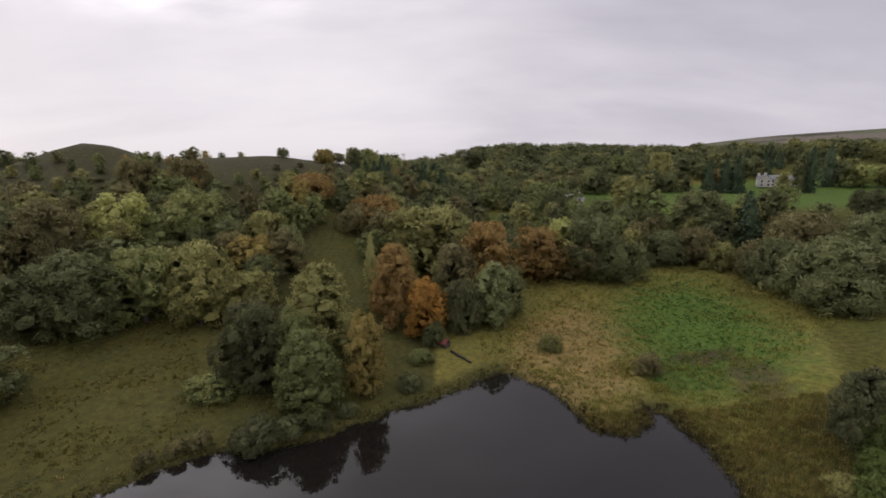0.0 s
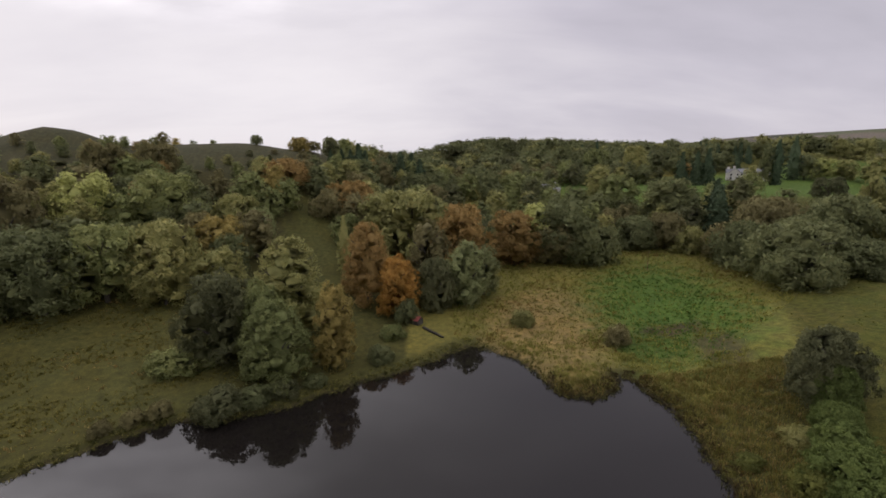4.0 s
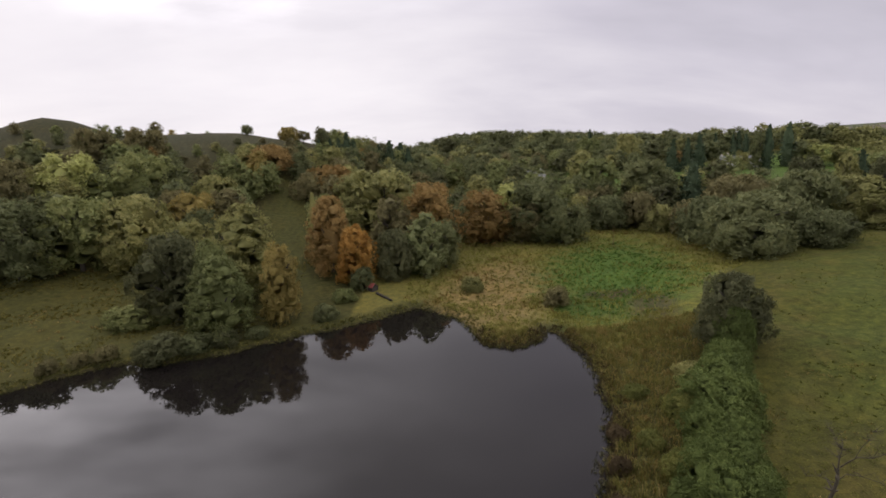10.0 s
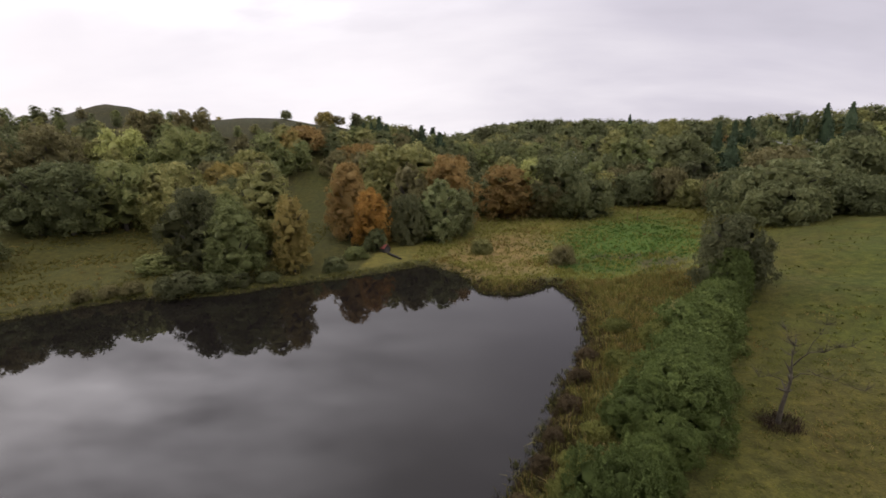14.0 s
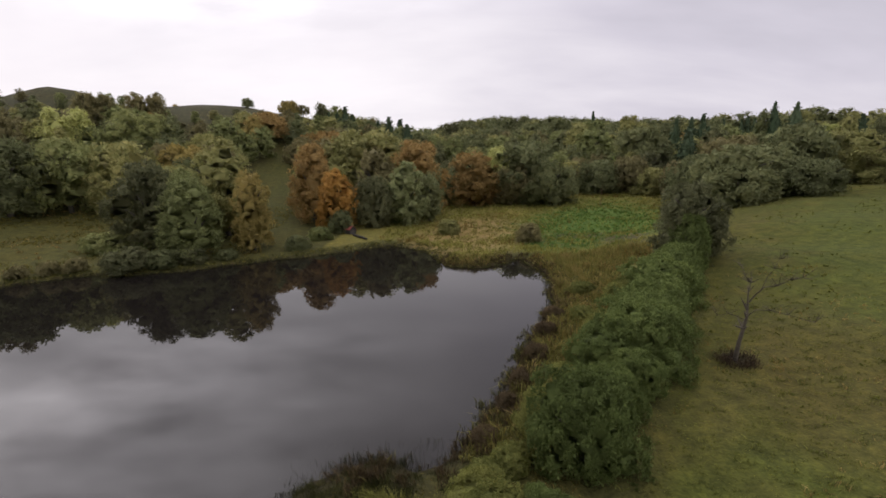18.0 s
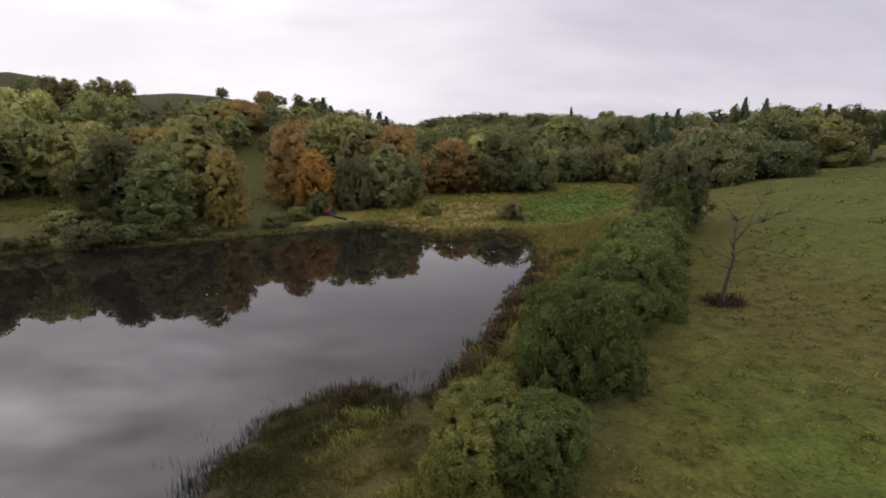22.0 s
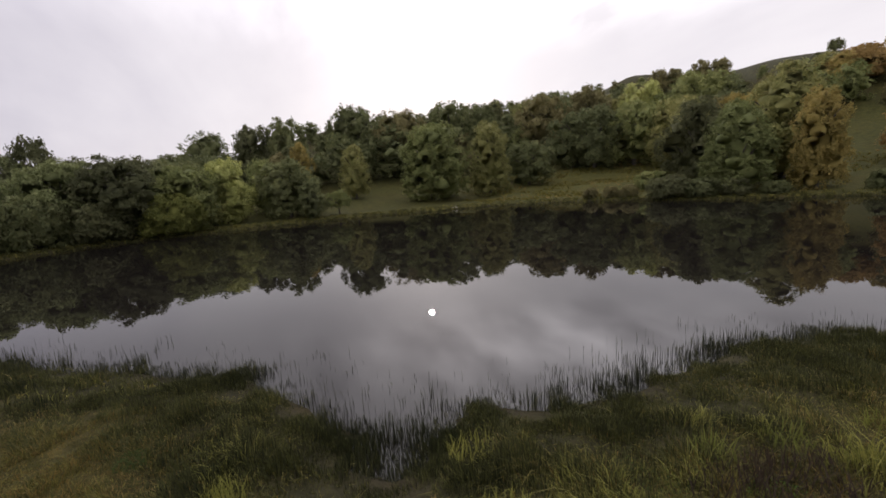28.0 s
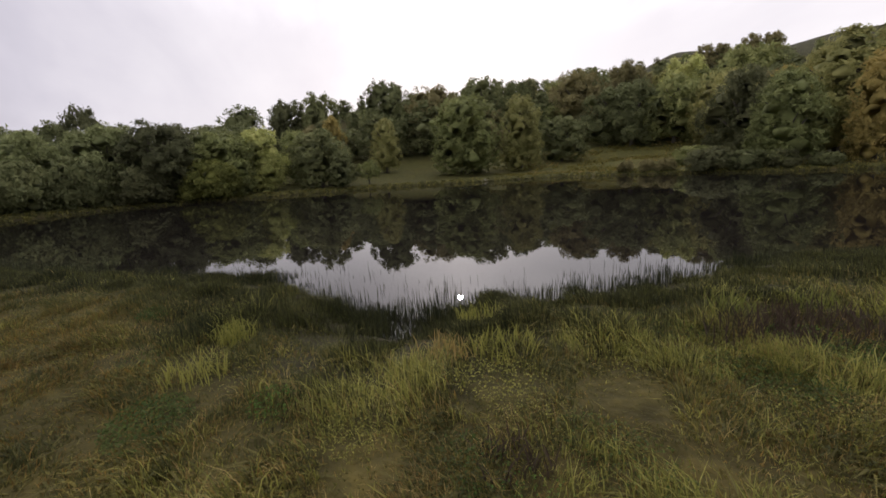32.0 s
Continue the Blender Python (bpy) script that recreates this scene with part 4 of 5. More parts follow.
def far_wood(name, seed, n, box, ok, colour, label, conifer=False, h=(12, 17.5)):
    """A distant wood as one mesh of many small crowns."""
    r = random.Random(seed)
    places = []
    kinds = [conifer_arrays(seed + k, 9, 7, 0.24) if conifer else crown_arrays(seed + k, "round", 14, 56, 14, 0.11) for k in range(4)]
    for _ in range(n):
        x, y = r.uniform(box[0], box[2]), r.uniform(box[1], box[3])
        if ok(x, y):
            hh = r.uniform(*h)
            places.append((x, y, hh, hh * (0.27 if conifer else r.uniform(0.46, 0.62))))
    joined(name, places, kinds, colour, label)


def skyline_wood(x, y):
    return math.hypot(x - 70, (y - 375) * 1.3) < 165 and y > 292 and not (x > 150 and y < 330)


far_wood("woodland", 21, 270, (-60, 290, 250, 470), skyline_wood, "dark", "distant mixed wood on the ridge beyond the valley")
far_wood("woodland", 22, 170, (-60, 290, 250, 470), skyline_wood, "umber", "distant shady broadleaf wood on the ridge")
far_wood("woodland", 23, 50, (-40, 290, 250, 450), skyline_wood, "olive", "distant olive broadleaf wood on the ridge")
far_wood("woodland", 24, 260, (150, 300, 620, 620), lambda x, y: y > 250 + 0.25 * x, "dark", "distant dark wood behind the country house")
far_wood("woodland", 25, 160, (240, 180, 700, 500), lambda x, y: 150 < y - 0.2 * x < 330 and x > 250, "olive", "distant yellowing trees beyond the pasture")
far_wood("woodland", 26, 26, (130, 300, 260, 400), lambda x, y: True, "needle", "distant stand of dark conifers", True, (11, 16))

# trees on the ridge, and landmarks
for x, y, z, r in ((-112, 163, 46, 4.2), (-107, 166, 45, 3.6), (-98, 171, 46.5, 4.6), (-92, 173, 45.5, 4.0)):
    tree(x, y, z - height(x, y), r, "brown", "round", "on the bare ridge", fine=True)
# the wood at the south-west corner of the lake
rs = random.Random(77)
for x, y in ((-34, -48), (-24, -46), (-44, -46), (-50, -54), (-62, -46), (-66, -38), (-70, -46), (-40, -58), (-14, -48), (-62, -22), (-66, -16), (-72, 4), (-66, 2), (-70, -30)):
    h = rs.uniform(9, 12)
    tree(x, y, h, h * rs.uniform(0.42, 0.5), rs.choice(["dark", "green", "umber", "willow", "dark"]), "round", "behind the western bank")
tree(-76, 221, 4.5, 3, "dark", "round", "on the bare ridge", fine=False)
tree(-56.5, 226, 7.2, 5.2, "gold", "round", "on the bare ridge")
tree(-50, 228, 6.5, 4.2, "brown", "open", "on the bare ridge")
for x, y, h in ((-27.4, 226, 15.2), (-31.5, 225.1, 10.5), (-24.7, 229.7, 12.6), (-36, 226, 8.5), (-7.2, 244.6, 18.4), (-1.3, 248.3, 18.9), (3.1, 240.7, 17.6), (-13, 242, 14), (-40.8, 222.7, 6.5)):
    tree(x, y, h, h * 0.36, "needle", "spruce", "on the skyline", fine=True)
for x, y, h, r, c, shape in ((127.1, 304.8, 28, 3.6, "needle", "slim"), (173.1, 251.6, 22, 5.6, "needle", "spruce"), (167.9, 254.5, 20.6, 5.4, "needle", "spruce"), (161.1, 258.1, 20.2, 5.4, "needle", "spruce"),
                             (200.4, 233.8, 26, 4.0, "needle", "slim"), (196.5, 236.5, 21.9, 4.2, "dark", "tall"), (157.2, 140.3, 17.3, 3.8, "olive", "tall"), (163.1, 141.7, 17.2, 4.2, "needle", "spruce"),
                             (156.8, 127, 16, 4.6, "umber", "open"), (155.5, 154.9, 13.7, 6, "umber", "open"), (105.8, 311.1, 23, 9, "dark", "round"), (145.4, 287.4, 24, 9, "olive", "round"), (125, 300, 22, 9, "green", "round"), (85, 314, 20, 9, "dark", "round")):
    tree(x, y, h, r, c, shape, "on the skyline")

# ---- reeds, sedge and grass ----
def blades(name, label, seed, n, box, ok, tall, wide, mat, lean=0.35, wind=(-0.6, -0.5), clump=0, category="grass", along=None):
    """Bent blades scattered over a box where ok(x, y, d) gives their chance. One mesh, of kind stuff."""
    r = np.random.RandomState(seed)
    if clump:
        cx, cy = r.uniform(box[0], box[2], n // clump), r.uniform(box[1], box[3], n // clump)
        s = np.repeat(r.uniform(0.15, 0.6, n // clump) * tall[1], clump)
        x, y = np.repeat(cx, clump) + r.normal(size=n // clump * clump) * s, np.repeat(cy, clump) + r.normal(size=n // clump * clump) * s
    else:
        x, y = r.uniform(box[0], box[2], n), r.uniform(box[1], box[3], n)
    if along:
        ok_edge, lo, hi = along
        a, e = EDGES
        pick = np.flatnonzero(ok_edge(a[:, 0], a[:, 1]))
        size = np.hypot(*e[pick].T)
        i = np.repeat(r.choice(pick, len(x) // max(clump, 1), p=size / size.sum()), max(clump, 1))
        u, v = r.uniform(size=len(i) // max(clump, 1)), r.uniform(lo, hi, len(i) // max(clump, 1))
        u, v = np.repeat(u, max(clump, 1)), np.repeat(v, max(clump, 1))
        side = np.stack([-e[i, 1], e[i, 0]], 1) / np.hypot(*e[i].T)[:, None]
        jig = r.normal(scale=0.12, size=(len(i), 2))
        x, y = (a[i] + e[i] * u[:, None] + side * v[:, None] + jig).T
    d = shore_distance(x, y)
    keep = r.uniform(size=len(x)) < ok(x, y, d)
    x, y, d = x[keep], y[keep], d[keep]
    k = len(x)
    z = np.where(d < 0.3, -0.12, ground(x, y, d) - 0.06)
    patch = (0.65 + 0.7 * patchy(x, y, 3.1, 0.3, 0.75, 0.7)) * (0.75 + 0.5 * (0.5 + 0.5 * np.sin(x * 0.9 + 2 * np.sin(y * 0.6)) * np.sin(y * 1.1 + x * 0.3)))
    h = r.uniform(tall[0], tall[1], k) * patch + np.where(d < 0.3, 0.12, 0)
    w = r.uniform(wide[0], wide[1], k) / 2
    a = r.uniform(0, 2 * math.pi, k)
    side = np.stack([np.cos(a), np.sin(a), 0 * a], 1)
    swirl = math.atan2(wind[1], wind[0]) + 1.2 * np.sin(x * 2.3 + 1.2 * np.sin(y * 1.9)) + 1.1 * np.sin(y * 3.1 + x * 1.6) + r.normal(scale=0.8, size=k)
    bend = np.stack([np.cos(swirl) + r.normal(scale=0.7, size=k), np.sin(swirl) + r.normal(scale=0.7, size=k), 0 * a], 1) * (lean * h * r.uniform(0.3, 1.3, k))[:, None]
    root, up_ = np.stack([x, y, z], 1), np.stack([0 * h, 0 * h, h], 1)
    w = w[:, None]
    mid = root + up_ * 0.58 + bend * 0.35
    V = np.stack([root - side * w, root + side * w, mid + side * w * 0.8, mid - side * w * 0.8, root + up_ * (1 - 0.35 * lean) + bend], 1).reshape(-1, 3)
    i = np.arange(k)[:, None] * 5
    F = np.concatenate([i + (0, 1, 2, 3)], 0).tolist() + np.concatenate([i + (3, 2, 4)], 0).tolist()
    tagged(new(name, mesh_of(name, V, F, mat)), label, category, kind="stuff")


B_GREEN = blade_material("grass_green", (0.128, 0.118, 0.027), (0.25, 0.208, 0.05))
B_STRAW = blade_material("grass_straw", (0.27, 0.19, 0.065), (0.46, 0.36, 0.14))
B_RUST = blade_material("grass_rust", (0.165, 0.11, 0.03), (0.28, 0.185, 0.048))
B_REED = blade_material("reed_dark", (0.024, 0.029, 0.012), (0.055, 0.056, 0.021))
B_LIME = blade_material("grass_lime", (0.2, 0.2, 0.045), (0.36, 0.34, 0.09))
B_DARK = blade_material("rush_dark_brown", (0.05, 0.036, 0.024), (0.09, 0.06, 0.035))
B_LUSH = blade_material("leaf_lush", (0.08, 0.15, 0.028), (0.15, 0.23, 0.045))
B_HERB = blade_material("leaf_herb", (0.06, 0.09, 0.022), (0.11, 0.15, 0.035))
B_MEADOW = blade_material("grass_meadow", (0.11, 0.122, 0.025), (0.21, 0.205, 0.047))
B_MAT = blade_material("grass_matted", (0.11, 0.1, 0.026), (0.2, 0.17, 0.042))
B_IRIS = blade_material("leaf_iris", (0.13, 0.145, 0.032), (0.26, 0.26, 0.06))
B_FRINGE = blade_material("sedge_fringe", (0.17, 0.158, 0.04), (0.3, 0.27, 0.08))
B_UMBER = blade_material("reed_umber", (0.06, 0.043, 0.022), (0.11, 0.08, 0.035))
B_SEDGE = blade_material("sedge_olive", (0.062, 0.066, 0.02), (0.12, 0.115, 0.034))


def near_bank(x, y, d):
    east = 1 - ramp(x - (25.5 + 0.62 * np.maximum(y - 4, 0)), -0.5, 2.0)
    return ramp(d, 0.1, 1.2) * east


NEAR, WIDER = (8.5, -16, 23, 8.5), (0, -26, 34, 15)


def beyond(x, y):
    return 1.0 - (x > NEAR[0]) * (x < NEAR[2]) * (y > NEAR[1]) * (y < NEAR[3])


for k, (area, far) in enumerate(((NEAR, False), (WIDER, True))):
    def bank(x, y, d, far=far):
        return near_bank(x, y, d) * (beyond(x, y) if far else 1.0)

    m, f, s = (1.0, 1.0, 1.0) if not far else (0.45, 1.8, 1.2)
    dry = lambda d: 0.12 + 0.88 * ramp(d, 2.5, 6.0)  # noqa: E731
    blades("bank_grass", "matted short grass covering the near bank", 29 + k, int(150000 * m), area, lambda x, y, d: bank(x, y, d) * (0.3 + 0.7 * ramp(d, 2.5, 5.0)), (0.08 * s, 0.2 * s), (0.022 * f, 0.045 * f), B_MAT, 1.2)
    blades("bank_grass", "long olive green grass on the near bank", 31 + k, int(150000 * m), area, lambda x, y, d: bank(x, y, d) * (0.4 + 0.6 * patchy(x, y, 0.5, 0.3, 0.6)) * (0.1 + 0.9 * ramp(d, 2.5, 6.0)), (0.1 * s, 0.26 * s), (0.007 * f, 0.016 * f), B_GREEN, 0.55, clump=16)
    blades("bank_grass", "bleached straw-yellow grass bent by the wind", 51 + k, int(100000 * m), area, lambda x, y, d: bank(x, y, d) * patchy(x, y, 0.9, 0.42, 0.75, 2.0) * dry(d), (0.13 * s, 0.3 * s), (0.005 * f, 0.012 * f), B_STRAW, 0.6, clump=30)
    blades("bank_grass", "rust-brown dying grass and herbs", 53 + k, int(200000 * m), area, lambda x, y, d: bank(x, y, d) * (0.3 + 0.7 * patchy(x, y, 0.6, 0.4, 0.75, 4.1)) * (0.1 + 0.9 * ramp(d, 2.5, 6.0)), (0.08 * s, 0.24 * s), (0.008 * f, 0.018 * f), B_RUST, 0.55, clump=14)
    blades("bank_grass", "lime green tufts in the bank grass", 55 + k, int(110000 * m), area, lambda x, y, d: bank(x, y, d) * patchy(x, y, 1.0, 0.44, 0.72, 1.1) * dry(d), (0.12 * s, 0.28 * s), (0.007 * f, 0.018 * f), B_LIME, 0.5, clump=34)
    blades("bank_sedge", "dark green sedge near the water", 57 + k, int(160000 * m), area, lambda x, y, d: bank(x, y, d) * (1 - ramp(d, 4.0, 8.0)), (0.12 * s, 0.28 * s), (0.008 * f, 0.018 * f), B_SEDGE, 0.55, clump=16)


def near_reeds(x, y, d):
    return (ramp(d, -1.6, 0.2) ** 1.6 * 0.9 + 0.03 * ramp(d, -3.6, -1.2)) * (0.35 + 0.65 * patchy(x, y, 0.9, 0.35, 0.65, 0.4)) * (1 - ramp(d, 2.4, 4.8)) * (y < 14.5)


NEAR_SHORE = (lambda x, y: (y < 13.5) & (x > -12))
blades("reeds", "dark upright reeds standing in the shallow water", 35, 230000, (0, 0, 1, 1), near_reeds, (0.17, 0.32), (0.011, 0.02), B_REED, 0.1, clump=4, category="reeds", along=(NEAR_SHORE, -3.5, 4.6))
blades("reeds", "brown-green sedge behind the reeds", 36, 60000, (0, 0, 1, 1), lambda x, y, d: ramp(d, -0.5, 0.3), (0.18, 0.36), (0.01, 0.02), B_SEDGE, 0.4, clump=8, category="reeds", along=(NEAR_SHORE, -0.6, 4.6))


FAR_SHORE = (lambda x, y: (y > 12) | (x < -4))


def all_round(x, y, d):
    return ramp(d, -0.8, 0.2) * (1 - ramp(d, 1.6, 3.4)) * ((y > 14) | (x < -2))


blades("bank_sedge", "yellowing sedge fringe round the lake", 37, 30000, (0, 0, 1, 1), all_round, (0.2, 0.45), (0.05, 0.11), B_FRINGE, 0.8, clump=9, along=(FAR_SHORE, -1.0, 3.4))
blades("bank_sedge", "dark green sedge at the waterline", 38, 34000, (0, 0, 1, 1), lambda x, y, d: all_round(x, y, d + 0.5), (0.2, 0.5), (0.05, 0.1), B_SEDGE, 0.5, clump=9, along=(FAR_SHORE, -1.2, 3.0))


blades("bank_grass", "lime green grass tufts beside the hedge", 77, 14000, (19.5, 1, 26, 12), lambda x, y, d: ramp(d, 2.2, 3.6) * patchy(x, y, 0.8, 0.35, 0.65, 0.5), (0.3, 0.65), (0.012, 0.026), B_LIME, 0.55, clump=40)
blades("bank_grass", "lime green grass tufts in the bank grass", 78, 26000, (13, -9, 22, 2), lambda x, y, d: ramp(d, 1.8, 3.0) * patchy(x, y, 1.3, 0.45, 0.7, 2.5), (0.2, 0.42), (0.008, 0.016), B_LIME, 0.6, clump=40)


def right_bank(x, y, d):
    return ramp(d, 0, 1) * (1 - ramp(x - (25 + 0.62 * (y - 4)), -1, 2)) * (x > 20) * (y > 12) * (y < 64)


blades("tall_grass", "tall brown and yellow grass between lake and hedge", 39, 24000, (20, 12, 62, 64), right_bank, (0.5, 1.0), (0.03, 0.08), B_STRAW, 0.5, clump=16)
blades("tall_grass", "rust-brown tall herbs between lake and hedge", 40, 14000, (20, 12, 62, 64), lambda x, y, d: right_bank(x, y, d) * patchy(x, y, 0.4, 0.45, 0.8), (0.5, 1.0), (0.03, 0.08), B_RUST, 0.4, clump=14)
blades("tall_grass", "olive tall grass between lake and hedge", 41, 70000, (20, 12, 62, 64), right_bank, (0.5, 1.1), (0.03, 0.08), B_FRINGE, 0.4, clump=14)


RIGHT_SHORE = (lambda x, y: (x > 18) & (y > 11) & (y < 66))
blades("bank_sedge", "dark brown withered reeds along the water", 74, 16000, (0, 0, 1, 1), lambda x, y, d: ramp(d, -0.6, 0.2), (0.35, 0.8), (0.03, 0.06), B_UMBER, 0.4, clump=12, along=(RIGHT_SHORE, -0.8, 2.4))
blades("tall_grass", "olive green grass tufts below the hedge", 75, 26000, (20, 12, 62, 64), right_bank, (0.4, 0.9), (0.03, 0.07), B_GREEN, 0.5, clump=16)


def marsh(x, y, d):
    az = np.degrees(np.arctan2(-x, y - 30))
    return ramp(d, 1, 3) * (az < -6) * (az > -56) * (y < 150) * (1 - ramp(y - 139 - 0.05 * x, -2, 5))


def lush(x, y):
    return np.maximum(blob(x, y, 62, 98, 17, 33, -22), blob(x, y, 47, 76, 6, 9, -30))


def sandy(x, y):
    return blob(x, y, 31, 88, 13, 24, -18)


MARSH = (10, 58, 112, 148)
blades("marsh_sedge", "straw-coloured sedge of the marsh meadow", 42, 60000, MARSH, lambda x, y, d: marsh(x, y, d) * (0.25 + 0.7 * sandy(x, y)) * (1 - lush(x, y)), (0.3, 0.7), (0.06, 0.14), B_FRINGE, 0.5, clump=10)
blades("marsh_sedge", "yellow-green sedge tussocks of the marsh meadow", 43, 60000, MARSH, lambda x, y, d: marsh(x, y, d) * (1 - 0.75 * sandy(x, y)) * (1 - 0.8 * lush(x, y)), (0.35, 0.8), (0.07, 0.15), B_LIME, 0.5, clump=10)
blades("marsh_plants", "lush bright green water plants in the marsh", 44, 60000, MARSH, lambda x, y, d: marsh(x, y, d) * lush(x, y), (0.25, 0.55), (0.12, 0.25), B_LUSH, 0.7, clump=8)
blades("marsh_plants", "dull brown rushes in the marsh", 45, 40000, MARSH, lambda x, y, d: marsh(x, y, d) * patchy(x, y, 0.25, 0.6, 0.8, 3.0) * (1 - 0.7 * lush(x, y)), (0.3, 0.8), (0.06, 0.14), B_RUST, 0.4, clump=10)


blades("marsh_sedge", "pale yellow sedge tussocks round the bay", 76, 26000, (18, 50, 62, 84), lambda x, y, d: ramp(d, 0.5, 2) * (1 - ramp(x - (25 + 0.62 * (y - 4)), -1, 2)) * patchy(x, y, 0.5, 0.4, 0.7, 1.0), (0.35, 0.8), (0.05, 0.11), B_LIME, 0.6, clump=14)


def pasture(x, y, d):
    return ramp(x - (29 + 0.62 * (y - 6)), 0, 2.5)


blades("pasture_grass", "short grazed grass of the near pasture", 59, 75000, (24, -14, 60, 36), lambda x, y, d: pasture(x, y, d), (0.07, 0.22), (0.03, 0.065), B_MEADOW, 1.0, clump=7)
blades("pasture_grass", "grazed pasture grass with coarse tufts", 46, 60000, (24, -22, 92, 44), lambda x, y, d: pasture(x, y, d) * (0.35 + 0.65 * patchy(x, y, 0.6, 0.4, 0.7)), (0.08, 0.28), (0.02, 0.06), B_MEADOW, 0.8, clump=9)
blades("pasture_grass", "dry yellowish grass tufts in the pasture", 47, 50000, (24, -22, 92, 44), lambda x, y, d: pasture(x, y, d) * patchy(x, y, 0.4, 0.5, 0.8, 1.5), (0.1, 0.35), (0.02, 0.06), B_STRAW, 0.7, clump=9)
blades("pasture_grass", "coarse tufts in the far pasture", 48, 40000, (50, 10, 150, 110), lambda x, y, d: pasture(x, y, d) * patchy(x, y, 0.3, 0.4, 0.7), (0.1, 0.3), (0.08, 0.2), B_MEADOW, 0.7, clump=9)
blades("slope_grass", "rough olive grass on the open bank", 49, 75000, (-100, 40, -16, 112), lambda x, y, d: ramp(d, 2, 5) * patchy(x, y, 0.3, 0.3, 0.7), (0.2, 0.55), (0.08, 0.18), B_GREEN, 0.6, clump=10)
blades("slope_grass", "bleached grass on the open bank", 50, 12000, (-100, 40, -16, 112), lambda x, y, d: ramp(d, 2, 5) * patchy(x, y, 0.25, 0.5, 0.8, 2.0), (0.2, 0.5), (0.08, 0.18), B_STRAW, 0.6, clump=10)


# ---- single plants on the near bank ----
def sword_clump(name, label, x, y, n, tall, mat, seed, wide=0.035, spread=0.35):
    """A clump of sword-shaped leaves, each leaf a part."""
    top = new(name)
    top.location = (x, y, height(x, y) - 0.04)
    tagged(top, label, "plant", "bank plants")
    r = random.Random(seed)
    shapes = []
    for k in range(5):
        b, h = r.uniform(0.25, 0.8), tall * r.uniform(0.75, 1.15)
        V, F = [], []
        for i in range(6):
            u = i / 5
            w = wide * (1 - u ** 2.2) + 0.002
            px, pz = b * h * 0.6 * u ** 2.3, h * (u - 0.32 * b * u ** 3)
            V += [(px, -w, pz), (px + 0.004, 0, pz - w * 0.25), (px, w, pz)]
            if i:
                a = (i - 1) * 3
                F += [(a, a + 1, a + 4, a + 3), (a + 1, a + 2, a + 5, a + 4)]
        shapes.append(mesh_of("blade", V, F, mat, True))
    for k in range(n):
        a, q = r.uniform(0, 6.28), spread * math.sqrt(r.uniform(0, 1))
        part("blade", shapes[k % 5], top, m=Matrix.LocRotScale((q * math.cos(a), q * math.sin(a), 0), Euler((r.uniform(-0.2, 0.2), r.uniform(-0.15, 0.3), r.uniform(0, 6.28))), None))
    return top


sword_clump("iris_clump", "pale yellow-green iris clump with arching sword leaves", 18.9, -0.2, 50, 0.56, B_IRIS, 61, 0.014, 0.4)
sword_clump("iris_clump", "yellowing iris clump at the reed edge", 19.3, 1.4, 40, 0.42, B_IRIS, 62, 0.012, 0.5)
sword_clump("iris_clump", "yellowing iris clump beside dark rushes", 20.0, 3.3, 30, 0.4, B_IRIS, 69, 0.012, 0.4)
sword_clump("rush_clump", "dark brown withered rush clump", 19.7, -0.8, 150, 0.5, B_DARK, 63, 0.011, 0.75)
sword_clump("rush_clump", "dark brown withered rush clump", 20.1, 0.1, 150, 0.5, B_DARK, 64, 0.011, 0.8)
sword_clump("rush_clump", "dark brown withered rush clump", 20.5, 1.1, 110, 0.45, B_DARK, 70, 0.011, 0.8)
sword_clump("grass_tussock", "pale straw tussock bent by the wind", 17.8, -5.3, 90, 0.42, B_STRAW, 65, 0.008, 0.5)
sword_clump("grass_tussock", "pale lime tussock bent by the wind", 18.2, -4.4, 90, 0.42, B_LIME, 66, 0.009, 0.5)
sword_clump("grass_tussock", "yellow tussock in the bank grass", 15.3, -8.5, 80, 0.45, B_LIME, 67, 0.009, 0.4)
sword_clump("grass_tussock", "dark brown withered tussock", 20.6, -5.7, 70, 0.34, B_DARK, 68, 0.01, 0.4)
sword_clump("grass_tussock", "pale lime tussock with seed stalks", 16.8, -9.0, 80, 0.42, B_LIME, 72, 0.008, 0.5)
sword_clump("grass_tussock", "bright lime tussock near the reeds", 16.0, -3.7, 80, 0.42, B_LIME, 73, 0.009, 0.6)


def herb_patch(name, label, seed, n, cx, cy, rx, ry, tall, size, mat):
    """Broad-leaved herbs: small leaves over a patch."""
    r = np.random.RandomState(seed)
    a, q = r.uniform(0, 6.28, n), np.sqrt(r.uniform(size=n))
    x, y = cx + rx * q * np.cos(a), cy + ry * q * np.sin(a)
    z = ground(x, y) + r.uniform(0.02, tall, n) * (1.1 - q * 0.6)
    quads = leaf_quads(r, np.stack([x, y, z], 1), np.array([0, 0, 1.0]) + r.normal(scale=0.6, size=(n, 3)), np.full(n, size))
    tagged(new(name, mesh_of(name, quads.reshape(-1, 3), np.arange(n * 4).reshape(-1, 4), mat)), label, "herbs", kind="stuff")


